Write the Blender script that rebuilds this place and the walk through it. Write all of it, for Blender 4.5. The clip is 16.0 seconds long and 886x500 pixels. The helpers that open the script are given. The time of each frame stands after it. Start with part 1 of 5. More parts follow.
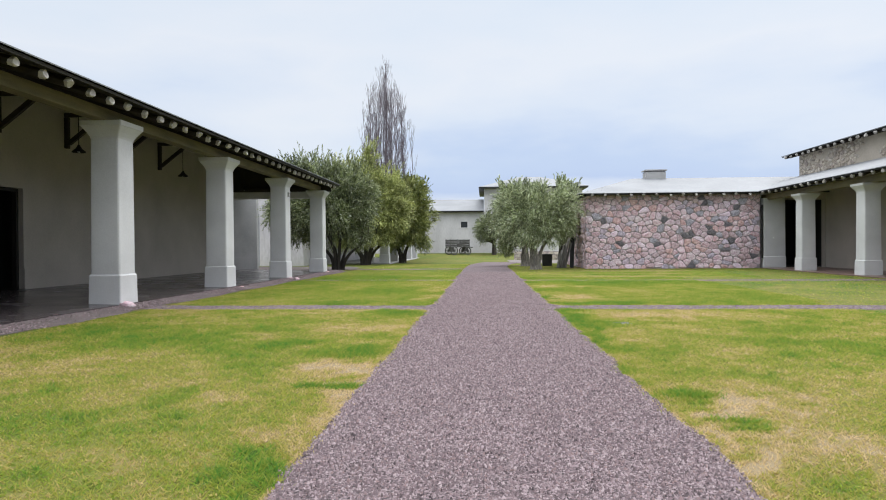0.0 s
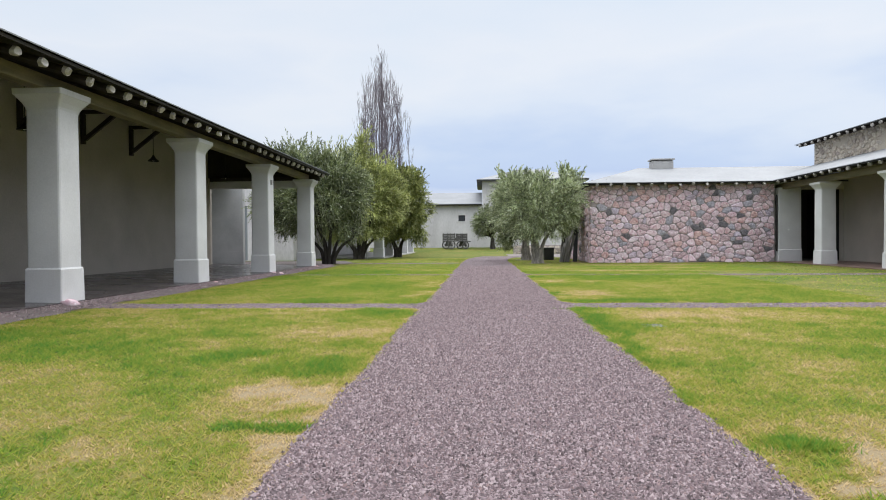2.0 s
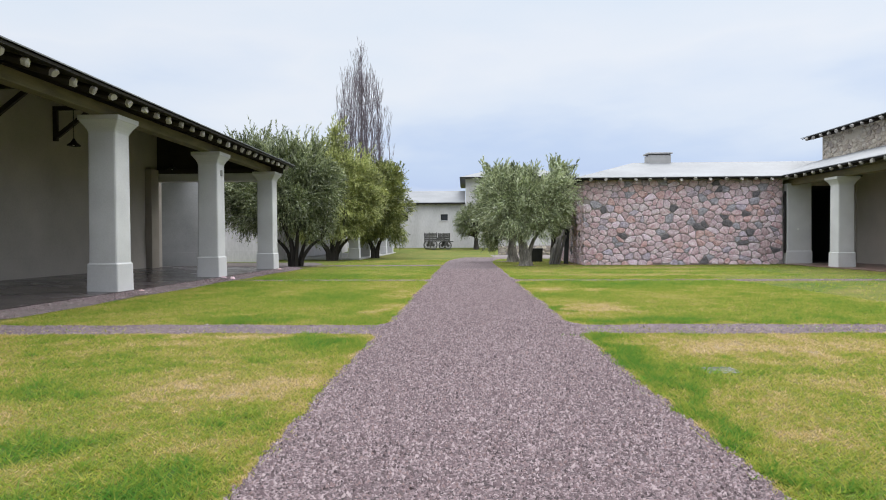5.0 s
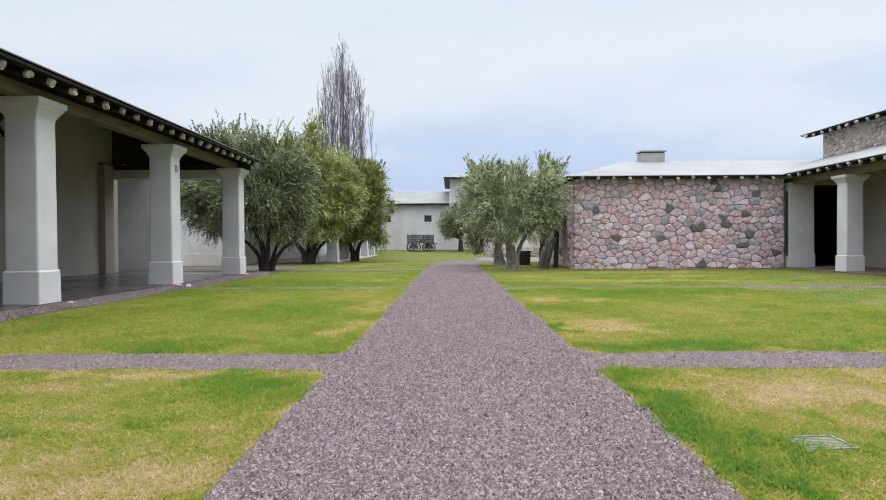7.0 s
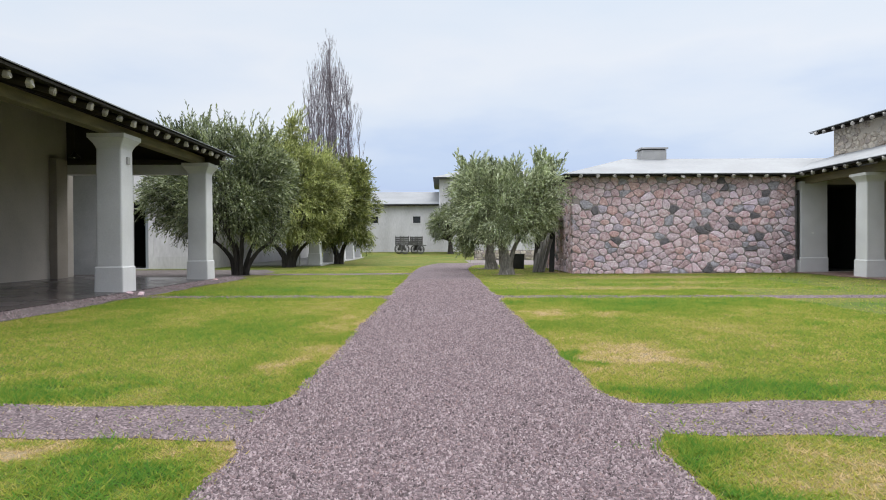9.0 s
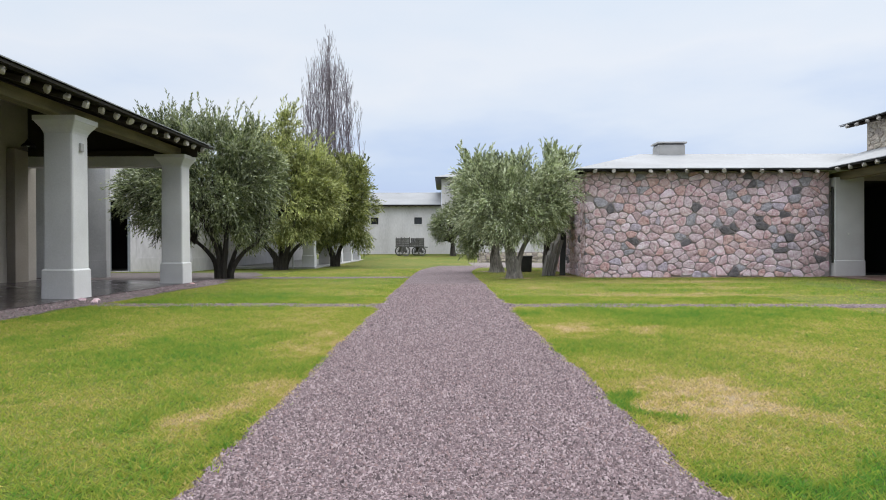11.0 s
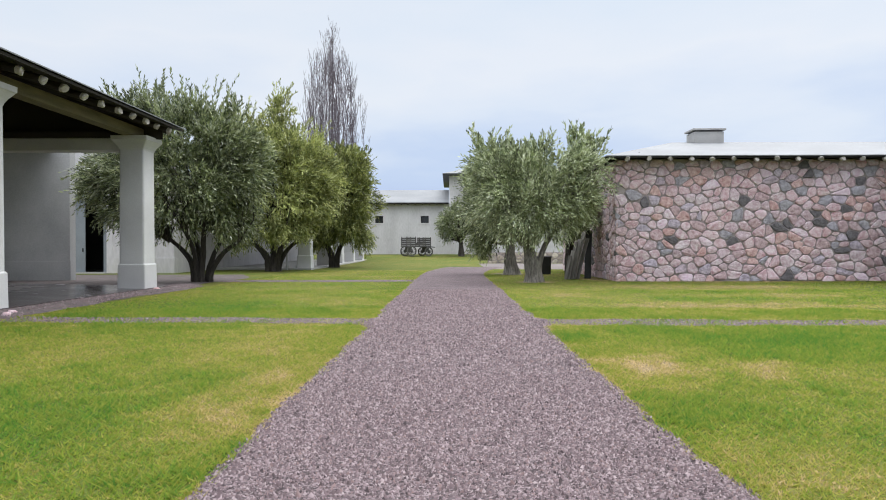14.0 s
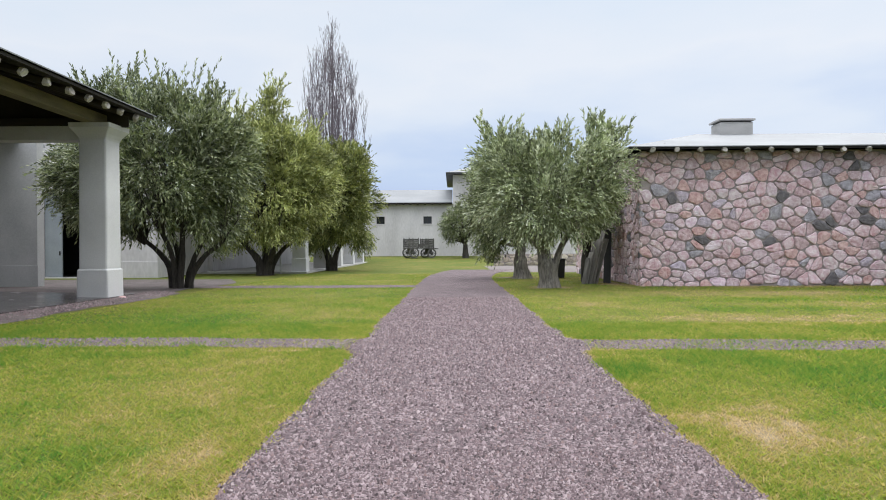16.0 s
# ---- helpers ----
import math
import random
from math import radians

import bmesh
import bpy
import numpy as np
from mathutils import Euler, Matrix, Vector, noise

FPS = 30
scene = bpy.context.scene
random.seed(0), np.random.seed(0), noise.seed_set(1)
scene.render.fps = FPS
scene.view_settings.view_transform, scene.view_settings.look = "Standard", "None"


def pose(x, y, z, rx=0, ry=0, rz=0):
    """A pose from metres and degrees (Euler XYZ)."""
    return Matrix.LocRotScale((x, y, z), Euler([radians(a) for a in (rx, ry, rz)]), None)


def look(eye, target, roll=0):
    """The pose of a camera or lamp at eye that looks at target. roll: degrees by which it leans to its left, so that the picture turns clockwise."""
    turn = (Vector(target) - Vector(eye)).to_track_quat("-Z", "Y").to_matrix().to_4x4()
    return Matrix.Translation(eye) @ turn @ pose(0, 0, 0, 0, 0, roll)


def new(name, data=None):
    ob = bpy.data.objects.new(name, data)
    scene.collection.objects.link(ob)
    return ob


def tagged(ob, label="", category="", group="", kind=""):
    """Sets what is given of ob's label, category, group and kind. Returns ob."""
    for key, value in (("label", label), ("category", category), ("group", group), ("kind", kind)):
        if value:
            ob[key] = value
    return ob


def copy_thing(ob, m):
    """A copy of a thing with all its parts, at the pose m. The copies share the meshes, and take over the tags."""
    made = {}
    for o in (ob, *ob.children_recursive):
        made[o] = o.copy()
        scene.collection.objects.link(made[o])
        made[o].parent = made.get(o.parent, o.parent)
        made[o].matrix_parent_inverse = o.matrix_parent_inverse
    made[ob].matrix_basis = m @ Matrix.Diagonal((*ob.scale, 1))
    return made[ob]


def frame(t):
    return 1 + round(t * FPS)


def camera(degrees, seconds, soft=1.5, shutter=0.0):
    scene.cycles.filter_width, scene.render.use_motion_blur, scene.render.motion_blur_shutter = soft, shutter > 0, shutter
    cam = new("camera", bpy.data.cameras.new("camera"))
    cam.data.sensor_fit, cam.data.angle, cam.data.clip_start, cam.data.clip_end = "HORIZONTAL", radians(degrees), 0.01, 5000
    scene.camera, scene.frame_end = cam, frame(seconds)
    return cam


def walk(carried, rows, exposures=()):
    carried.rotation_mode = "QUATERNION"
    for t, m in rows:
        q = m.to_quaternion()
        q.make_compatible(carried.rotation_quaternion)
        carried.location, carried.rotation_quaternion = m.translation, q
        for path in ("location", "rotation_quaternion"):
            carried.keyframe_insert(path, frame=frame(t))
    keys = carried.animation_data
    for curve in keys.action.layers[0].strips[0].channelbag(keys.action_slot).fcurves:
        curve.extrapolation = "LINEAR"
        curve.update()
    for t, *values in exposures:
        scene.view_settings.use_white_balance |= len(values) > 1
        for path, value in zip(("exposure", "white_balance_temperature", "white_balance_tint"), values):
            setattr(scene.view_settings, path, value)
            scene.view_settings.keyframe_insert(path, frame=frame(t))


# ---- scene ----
cam = camera(67.8, 16.0, 1.0)
METRES, EYE, TILT, LEAN, TURN = 18.72, 1.35, 0.0, 0.0, 3.6
ROWS = [
    (0.0, 0.0, 0.0, 0.0, -0.0, -0.35, 0.36),
    (0.5, 0.0005, 0.0307, -0.0031, -0.02, -0.53, 0.39),
    (1.0, 0.0013, 0.0597, -0.0057, -0.03, -0.58, 0.47),
    (1.5, 0.0026, 0.0871, -0.0066, -0.14, -0.66, 0.46),
    (2.0, 0.0041, 0.1169, -0.0076, -0.2, -0.76, 0.42),
    (2.5, 0.0053, 0.1472, -0.0092, -0.32, -0.8, 0.46),
    (3.0, 0.0074, 0.175, -0.0095, -0.5, -0.8, 0.55),
    (3.5, 0.0101, 0.2039, -0.0091, -0.75, -0.82, 0.51),
    (4.0, 0.0128, 0.2365, -0.009, -1.02, -0.82, 0.46),
    (6.5, 0.0249, 0.3935, -0.0042, -2.64, -0.68, 0.31),
    (7.0, 0.028, 0.422, -0.0046, -2.96, -0.66, 0.35),
    (7.5, 0.0308, 0.4538, -0.004, -3.27, -0.63, 0.28),
    (8.0, 0.0339, 0.4839, -0.0037, -3.53, -0.58, 0.33),
    (8.5, 0.0367, 0.5143, -0.0023, -3.72, -0.57, 0.24),
    (9.0, 0.0395, 0.5462, -0.0028, -3.83, -0.52, 0.25),
    (11.5, 0.0527, 0.7121, -0.0075, -3.51, -0.3, 0.18),
    (12.0, 0.0549, 0.745, -0.0087, -3.4, -0.3, 0.22),
    (12.5, 0.0567, 0.7762, -0.0083, -3.33, -0.31, 0.24),
    (13.0, 0.0582, 0.8078, -0.0085, -3.26, -0.32, 0.17),
    (13.5, 0.0592, 0.8356, -0.0092, -3.1, -0.3, 0.13),
    (14.0, 0.0587, 0.8692, -0.0087, -2.99, -0.28, 0.11),
    (14.5, 0.0586, 0.8984, -0.009, -2.86, -0.28, 0.11),
    (15.0, 0.0595, 0.9296, -0.0095, -2.78, -0.24, 0.16),
    (15.5, 0.0605, 0.9639, -0.0098, -2.82, -0.15, 0.21),
    (16.0, 0.0622, 0.997, -0.0081, -2.73, -0.16, 0.29),
]
walk(cam, [(t, pose(0, 0, EYE, TILT, LEAN, TURN) @ pose(METRES * x, METRES * y, METRES * z, 90 + pitch, roll, yaw)) for t, x, y, z, yaw, pitch, roll in ROWS])

# ---- light ----
SUN_EL, SUN_AZ = 55.0, 35.0
world = bpy.data.worlds.new("overcast_sky")
scene.world = world
world.use_nodes = True
wn, wl = world.node_tree.nodes, world.node_tree.links
wn.clear()
w_out = wn.new("ShaderNodeOutputWorld")
w_bg = wn.new("ShaderNodeBackground")
w_sky = wn.new("ShaderNodeTexSky")
w_sky.sky_type, w_sky.sun_disc = "NISHITA", False
w_sky.sun_elevation, w_sky.sun_rotation = radians(SUN_EL), radians(SUN_AZ)
w_sky.air_density, w_sky.dust_density = 1.0, 2.0
w_scale = wn.new("ShaderNodeVectorMath")
w_scale.operation = "SCALE"
w_scale.inputs["Scale"].default_value = 0.10
w_geo = wn.new("ShaderNodeTexCoord")
w_sep = wn.new("ShaderNodeSeparateXYZ")
w_map = wn.new("ShaderNodeMapping")
w_map.inputs["Scale"].default_value = (1.0, 1.0, 3.2)
w_noise = wn.new("ShaderNodeTexNoise")
w_noise.inputs["Scale"].default_value, w_noise.inputs["Detail"].default_value, w_noise.inputs["Roughness"].default_value = 1.9, 6.0, 0.5
w_sum = wn.new("ShaderNodeMath")
w_sum.operation = "MULTIPLY_ADD"
w_sum.inputs[1].default_value = 0.40
w_ramp = wn.new("ShaderNodeValToRGB")
els = w_ramp.color_ramp.elements
els[0].position, els[0].color = 0.22, (0.791, 0.851, 0.961, 1)
els[1].position, els[1].color = 0.70, (0.830, 0.886, 0.977, 1)
for at, tone in ((0.265, (0.531, 0.653, 0.911, 1)), (0.31, (0.569, 0.693, 0.926, 1)), (0.37, (0.743, 0.827, 0.961, 1)), (0.43, (0.840, 0.891, 0.972, 1)), (0.51, (0.762, 0.851, 0.966, 1)), (0.59, (0.864, 0.906, 0.980, 1)), (0.65, (0.772, 0.861, 0.972, 1)), (0.82, (2.28, 2.4, 2.55, 1)), (1.0, (3.75, 3.9, 4.1, 1))):
    e = els.new(at)
    e.color = tone
w_gain = wn.new("ShaderNodeVectorMath")
w_gain.operation = "SCALE"
w_gain.inputs["Scale"].default_value = 1.0
w_mix = wn.new("ShaderNodeMix")
w_mix.data_type = "RGBA"
w_mix.inputs[0].default_value = 0.9
w_bg.inputs["Strength"].default_value = 1.0
wl.new(w_sky.outputs["Color"], w_scale.inputs[0])
wl.new(w_geo.outputs["Generated"], w_sep.inputs[0])
wl.new(w_geo.outputs["Generated"], w_map.inputs["Vector"])
wl.new(w_map.outputs["Vector"], w_noise.inputs["Vector"])
w_off = wn.new("ShaderNodeMath")
w_off.operation = "ADD"
wl.new(w_noise.outputs["Fac"], w_sum.inputs[0])
wl.new(w_sep.outputs["Z"], w_sum.inputs[2])
w_off.inputs[1].default_value = -0.03
wl.new(w_sum.outputs["Value"], w_off.inputs[0])
wl.new(w_off.outputs["Value"], w_ramp.inputs["Fac"])
wl.new(w_ramp.outputs["Color"], w_gain.inputs[0])
wl.new(w_scale.outputs["Vector"], w_mix.inputs[6])
wl.new(w_gain.outputs["Vector"], w_mix.inputs[7])
wl.new(w_mix.outputs[2], w_bg.inputs["Color"])
wl.new(w_bg.outputs["Background"], w_out.inputs["Surface"])

sun = new("sun", bpy.data.lights.new("sun", "SUN"))
sun.data.energy, sun.data.angle, sun.data.color = 1.2, radians(40), (1.0, 0.97, 0.94)
sun.matrix_world = look((0, 0, 60), (math.sin(radians(SUN_AZ)) * -30, math.cos(radians(SUN_AZ)) * -30, 60 - 30 * math.tan(radians(SUN_EL))))


# ---- materials ----
def surface(name, dark, light, scale, rough, bump=0.2, fine=40.0, metallic=0.0, vary="", spread=0.25, rough_var=0.12, stretch=(1, 1, 1), bump_dist=0.01):
    """A two-scale noise material: broad tone, fine grain, relief. vary: 'object' or 'island' shifts the tone piece by piece."""
    m = bpy.data.materials.new(name)
    m.use_nodes = True
    n, l = m.node_tree.nodes, m.node_tree.links
    p = n["Principled BSDF"]
    geo = n.new("ShaderNodeNewGeometry")
    mp = n.new("ShaderNodeMapping")
    mp.inputs["Scale"].default_value = stretch
    l.new(geo.outputs["Position"], mp.inputs["Vector"])
    broad, grain = n.new("ShaderNodeTexNoise"), n.new("ShaderNodeTexNoise")
    broad.inputs["Scale"].default_value, broad.inputs["Detail"].default_value = scale, 5
    grain.inputs["Scale"].default_value, grain.inputs["Detail"].default_value = fine, 4
    l.new(mp.outputs[0], broad.inputs["Vector"])
    l.new(mp.outputs[0], grain.inputs["Vector"])
    add = n.new("ShaderNodeMath")
    add.operation = "MULTIPLY_ADD"
    add.inputs[1].default_value = 0.45
    half = n.new("ShaderNodeMath")
    half.operation = "MULTIPLY_ADD"
    half.inputs[1].default_value, half.inputs[2].default_value = 0.9, -0.17
    l.new(broad.outputs["Fac"], half.inputs[0])
    l.new(grain.outputs["Fac"], add.inputs[0])
    l.new(half.outputs[0], add.inputs[2])
    tone = add.outputs[0]
    if vary:
        shift = n.new("ShaderNodeMath")
        shift.operation = "MULTIPLY_ADD"
        shift.inputs[1].default_value = spread
        if vary == "object":
            l.new(n.new("ShaderNodeObjectInfo").outputs["Random"], shift.inputs[0])
        else:
            l.new(geo.outputs["Random Per Island"], shift.inputs[0])
        l.new(tone, shift.inputs[2])
        less = n.new("ShaderNodeMath")
        less.operation = "SUBTRACT"
        less.inputs[1].default_value = spread / 2
        l.new(shift.outputs[0], less.inputs[0])
        tone = less.outputs[0]
    ramp = n.new("ShaderNodeValToRGB")
    ramp.color_ramp.elements[0].position, ramp.color_ramp.elements[0].color = 0.25, (*dark, 1)
    ramp.color_ramp.elements[1].position, ramp.color_ramp.elements[1].color = 0.75, (*light, 1)
    l.new(tone, ramp.inputs["Fac"])
    l.new(ramp.outputs["Color"], p.inputs["Base Color"])
    rv = n.new("ShaderNodeMath")
    rv.operation = "MULTIPLY_ADD"
    rv.inputs[1].default_value, rv.inputs[2].default_value = rough_var * 2, rough - rough_var
    l.new(broad.outputs["Fac"], rv.inputs[0])
    l.new(rv.outputs[0], p.inputs["Roughness"])
    p.inputs["Metallic"].default_value = metallic
    if bump:
        b = n.new("ShaderNodeBump")
        b.inputs["Strength"].default_value, b.inputs["Distance"].default_value = bump, bump_dist
        l.new(grain.outputs["Fac"], b.inputs["Height"])
        l.new(b.outputs["Normal"], p.inputs["Normal"])
    return m


def many_tones(name, tones, rough, vary="object", scale=6.0, fine=50.0, bump=0.4, bump_dist=0.01, mottling=0.35, low=0.3):
    """A material whose pieces each take one of several tones, mottled."""
    m = surface(name, (low, low, low), (1 - low, 1 - low, 1 - low), scale, rough, bump, fine, bump_dist=bump_dist)
    n, l = m.node_tree.nodes, m.node_tree.links
    p = n["Principled BSDF"]
    old = p.inputs["Base Color"].links[0].from_socket
    ramp = n.new("ShaderNodeValToRGB")
    ramp.color_ramp.interpolation = "CONSTANT"
    els = ramp.color_ramp.elements
    els.remove(els[-1])
    els[0].position, els[0].color = 0.0, (*tones[0], 1)
    for i, tone in enumerate(tones[1:], 1):
        e = els.new(i / len(tones))
        e.color = (*tone, 1)
    if vary == "object":
        src = n.new("ShaderNodeObjectInfo").outputs["Random"]
    elif vary == "sprig":
        att = n.new("ShaderNodeAttribute")
        att.attribute_name = "sprig"
        src = att.outputs["Fac"]
    else:
        src = n.new("ShaderNodeNewGeometry").outputs["Random Per Island"]
    l.new(src, ramp.inputs["Fac"])
    mix = n.new("ShaderNodeMix")
    mix.data_type, mix.blend_type = "RGBA", "OVERLAY"
    mix.inputs[0].default_value = mottling
    l.new(ramp.outputs["Color"], mix.inputs[6])
    l.new(old, mix.inputs[7])
    l.new(mix.outputs[2], p.inputs["Base Color"])
    return m


def let_light_through(m, share):
    """Thin leaves and blades pass some light on."""
    n, l = m.node_tree.nodes, m.node_tree.links
    p = n["Principled BSDF"]
    t, mix = n.new("ShaderNodeBsdfTranslucent"), n.new("ShaderNodeMixShader")
    l.new(p.inputs["Base Color"].links[0].from_socket, t.inputs["Color"])
    mix.inputs[0].default_value = share
    l.new(p.outputs["BSDF"], mix.inputs[1])
    l.new(t.outputs["BSDF"], mix.inputs[2])
    l.new(mix.outputs[0], n["Material Output"].inputs["Surface"])
    return m


def lawn_material(name, blades):
    """Grass: green where lush, straw where dry, earth where bare, from the dry attribute and noise."""
    m = bpy.data.materials.new(name)
    m.use_nodes = True
    n, l = m.node_tree.nodes, m.node_tree.links
    p = n["Principled BSDF"]
    att = n.new("ShaderNodeAttribute")
    att.attribute_name = "dry"
    geo = n.new("ShaderNodeNewGeometry")
    fine = n.new("ShaderNodeTexNoise")
    fine.inputs["Scale"].default_value, fine.inputs["Detail"].default_value = (21.0, 5) if blades else (26.0, 5)
    l.new(geo.outputs["Position"], fine.inputs["Vector"])
    mad = n.new("ShaderNodeMath")
    mad.operation = "MULTIPLY_ADD"
    mad.inputs[1].default_value = 0.44 if blades else 0.34
    l.new(geo.outputs["Random Per Island"] if blades else fine.outputs["Fac"], mad.inputs[0])
    less = n.new("ShaderNodeMath")
    less.operation = "SUBTRACT"
    less.inputs[1].default_value = 0.40 if blades else 0.13
    l.new(att.outputs["Fac"], less.inputs[0])
    l.new(less.outputs[0], mad.inputs[2])
    mad2 = n.new("ShaderNodeMath")
    mad2.operation = "MULTIPLY_ADD"
    mad2.inputs[1].default_value = 0.78 if blades else 0.34
    l.new(fine.outputs["Fac"], mad2.inputs[0])
    l.new(mad.outputs[0], mad2.inputs[2])
    ramp = n.new("ShaderNodeValToRGB")
    els = ramp.color_ramp.elements
    # Same tones, brightened for blades, dimmed for ground to paint shaded gaps between them.
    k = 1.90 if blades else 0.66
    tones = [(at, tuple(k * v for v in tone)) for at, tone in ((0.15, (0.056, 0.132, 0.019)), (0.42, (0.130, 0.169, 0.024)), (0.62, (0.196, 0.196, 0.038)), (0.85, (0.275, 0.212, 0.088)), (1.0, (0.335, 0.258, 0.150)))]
    els[0].position, els[0].color = tones[0][0], (*tones[0][1], 1)
    els[1].position, els[1].color = tones[-1][0], (*tones[-1][1], 1)
    for at, tone in tones[1:-1]:
        e = els.new(at)
        e.color = (*tone, 1)
    l.new(mad2.outputs[0], ramp.inputs["Fac"])
    l.new(ramp.outputs["Color"], p.inputs["Base Color"])
    p.inputs["Roughness"].default_value = 0.75 if blades else 0.95
    p.inputs["Specular IOR Level"].default_value = 0.2
    if not blades:
        b = n.new("ShaderNodeBump")
        b.inputs["Strength"].default_value, b.inputs["Distance"].default_value = 0.7, 0.03
        l.new(fine.outputs["Fac"], b.inputs["Height"])
        l.new(b.outputs["Normal"], p.inputs["Normal"])
    return let_light_through(m, 0.6) if blades else m


STUCCO = surface("grey_white_stucco", (0.53, 0.525, 0.528), (0.68, 0.675, 0.68), 0.9, 0.85, 0.25, 30, bump_dist=0.006)
# Column stucco in a darker tone: the spur wall's shade is in the colour.
SPUR_STUCCO = surface("shaded_grey_stucco", (0.33, 0.33, 0.335), (0.50, 0.497, 0.50), 0.8, 0.88, 0.3, 22, bump_dist=0.006)
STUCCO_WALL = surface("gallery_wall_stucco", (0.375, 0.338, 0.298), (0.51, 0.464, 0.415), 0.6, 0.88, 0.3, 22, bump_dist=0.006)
FAR_STUCCO = surface("white_lime_stucco", (0.47, 0.45, 0.455), (0.70, 0.675, 0.685), 0.5, 0.9, 0.2, 8, stretch=(1, 1, 0.35))
BEAM_WOOD = surface("weathered_beam_wood", (0.10, 0.085, 0.042), (0.225, 0.19, 0.105), 2.0, 0.7, 0.4, 30, stretch=(4, 0.6, 4))
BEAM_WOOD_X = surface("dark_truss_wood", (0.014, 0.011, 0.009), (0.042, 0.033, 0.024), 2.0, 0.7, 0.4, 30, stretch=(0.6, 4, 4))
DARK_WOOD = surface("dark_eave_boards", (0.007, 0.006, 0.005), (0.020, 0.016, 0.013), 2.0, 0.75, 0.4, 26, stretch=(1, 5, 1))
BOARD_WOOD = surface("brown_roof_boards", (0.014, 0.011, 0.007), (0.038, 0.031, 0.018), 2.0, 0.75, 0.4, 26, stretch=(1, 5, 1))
LOG_END = surface("pale_log_wood", (0.40, 0.365, 0.32), (0.68, 0.645, 0.595), 7.0, 0.8, 0.4, 60, vary="object", spread=0.4)
LOG_GREY = surface("weathered_log_end", (0.24, 0.225, 0.205), (0.46, 0.435, 0.405), 7.0, 0.8, 0.4, 60, vary="object", spread=0.4)
METAL_ROOF = surface("pale_zinc_roof", (0.135, 0.14, 0.148), (0.245, 0.252, 0.263), 0.45, 0.55, 0.1, 6, metallic=0.0)
ROOF_EDGE = surface("dark_roof_edge", (0.02, 0.02, 0.02), (0.05, 0.05, 0.05), 3.0, 0.6, 0.2, 30)
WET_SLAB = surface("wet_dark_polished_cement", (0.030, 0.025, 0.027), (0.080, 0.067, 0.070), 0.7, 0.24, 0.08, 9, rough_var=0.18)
MORTAR = surface("recessed_mortar", (0.235, 0.204, 0.202), (0.40, 0.35, 0.35), 3.0, 0.95, 0.6, 30)
STONE_TONES = ((0.694, 0.514, 0.559), (0.605, 0.442, 0.479), (0.629, 0.417, 0.414), (0.571, 0.442, 0.485), (0.718, 0.572, 0.625), (0.496, 0.405, 0.472), (0.644, 0.465, 0.507), (0.801, 0.649, 0.74), (0.591, 0.431, 0.465), (0.681, 0.526, 0.572), (0.508, 0.439, 0.526), (0.678, 0.49, 0.52), (0.62, 0.483, 0.532), (0.668, 0.483, 0.526), (0.558, 0.405, 0.44), (0.755, 0.584, 0.639), (0.656, 0.5, 0.545), (0.595, 0.454, 0.491), (0.694, 0.526, 0.565), (0.154, 0.142, 0.156), (0.385, 0.363, 0.414), (0.692, 0.565, 0.621), (0.629, 0.419, 0.419))
STONE = many_tones("pink_grey_fieldstone", STONE_TONES, 0.88, "object", 9.0, 60.0, 0.8, 0.03, 0.7, 0.16)
STONE_JOINED = many_tones("pink_grey_fieldstone_joined", STONE_TONES, 0.88, "island", 9.0, 60.0, 0.8, 0.03, 0.7, 0.16)
SAND_STONE = many_tones("sandy_rubble", ((0.50, 0.44, 0.36), (0.44, 0.38, 0.31), (0.54, 0.48, 0.40), (0.40, 0.34, 0.28), (0.47, 0.42, 0.36), (0.36, 0.31, 0.27), (0.51, 0.44, 0.37)), 0.92, "island", 7.0, 40.0, 0.7, 0.03, 0.5, 0.2)
GRAVEL = many_tones("purple_grey_gravel", ((0.097, 0.067, 0.072), (0.179, 0.13, 0.138), (0.113, 0.079, 0.085), (0.272, 0.212, 0.221), (0.047, 0.033, 0.036), (0.153, 0.109, 0.115), (0.215, 0.164, 0.172), (0.07, 0.05, 0.052), (0.142, 0.1, 0.107), (0.097, 0.068, 0.073), (0.176, 0.119, 0.118), (0.288, 0.232, 0.235)), 0.9, "island", 9.0, 60.0, 0.3, 0.004, 0.2)


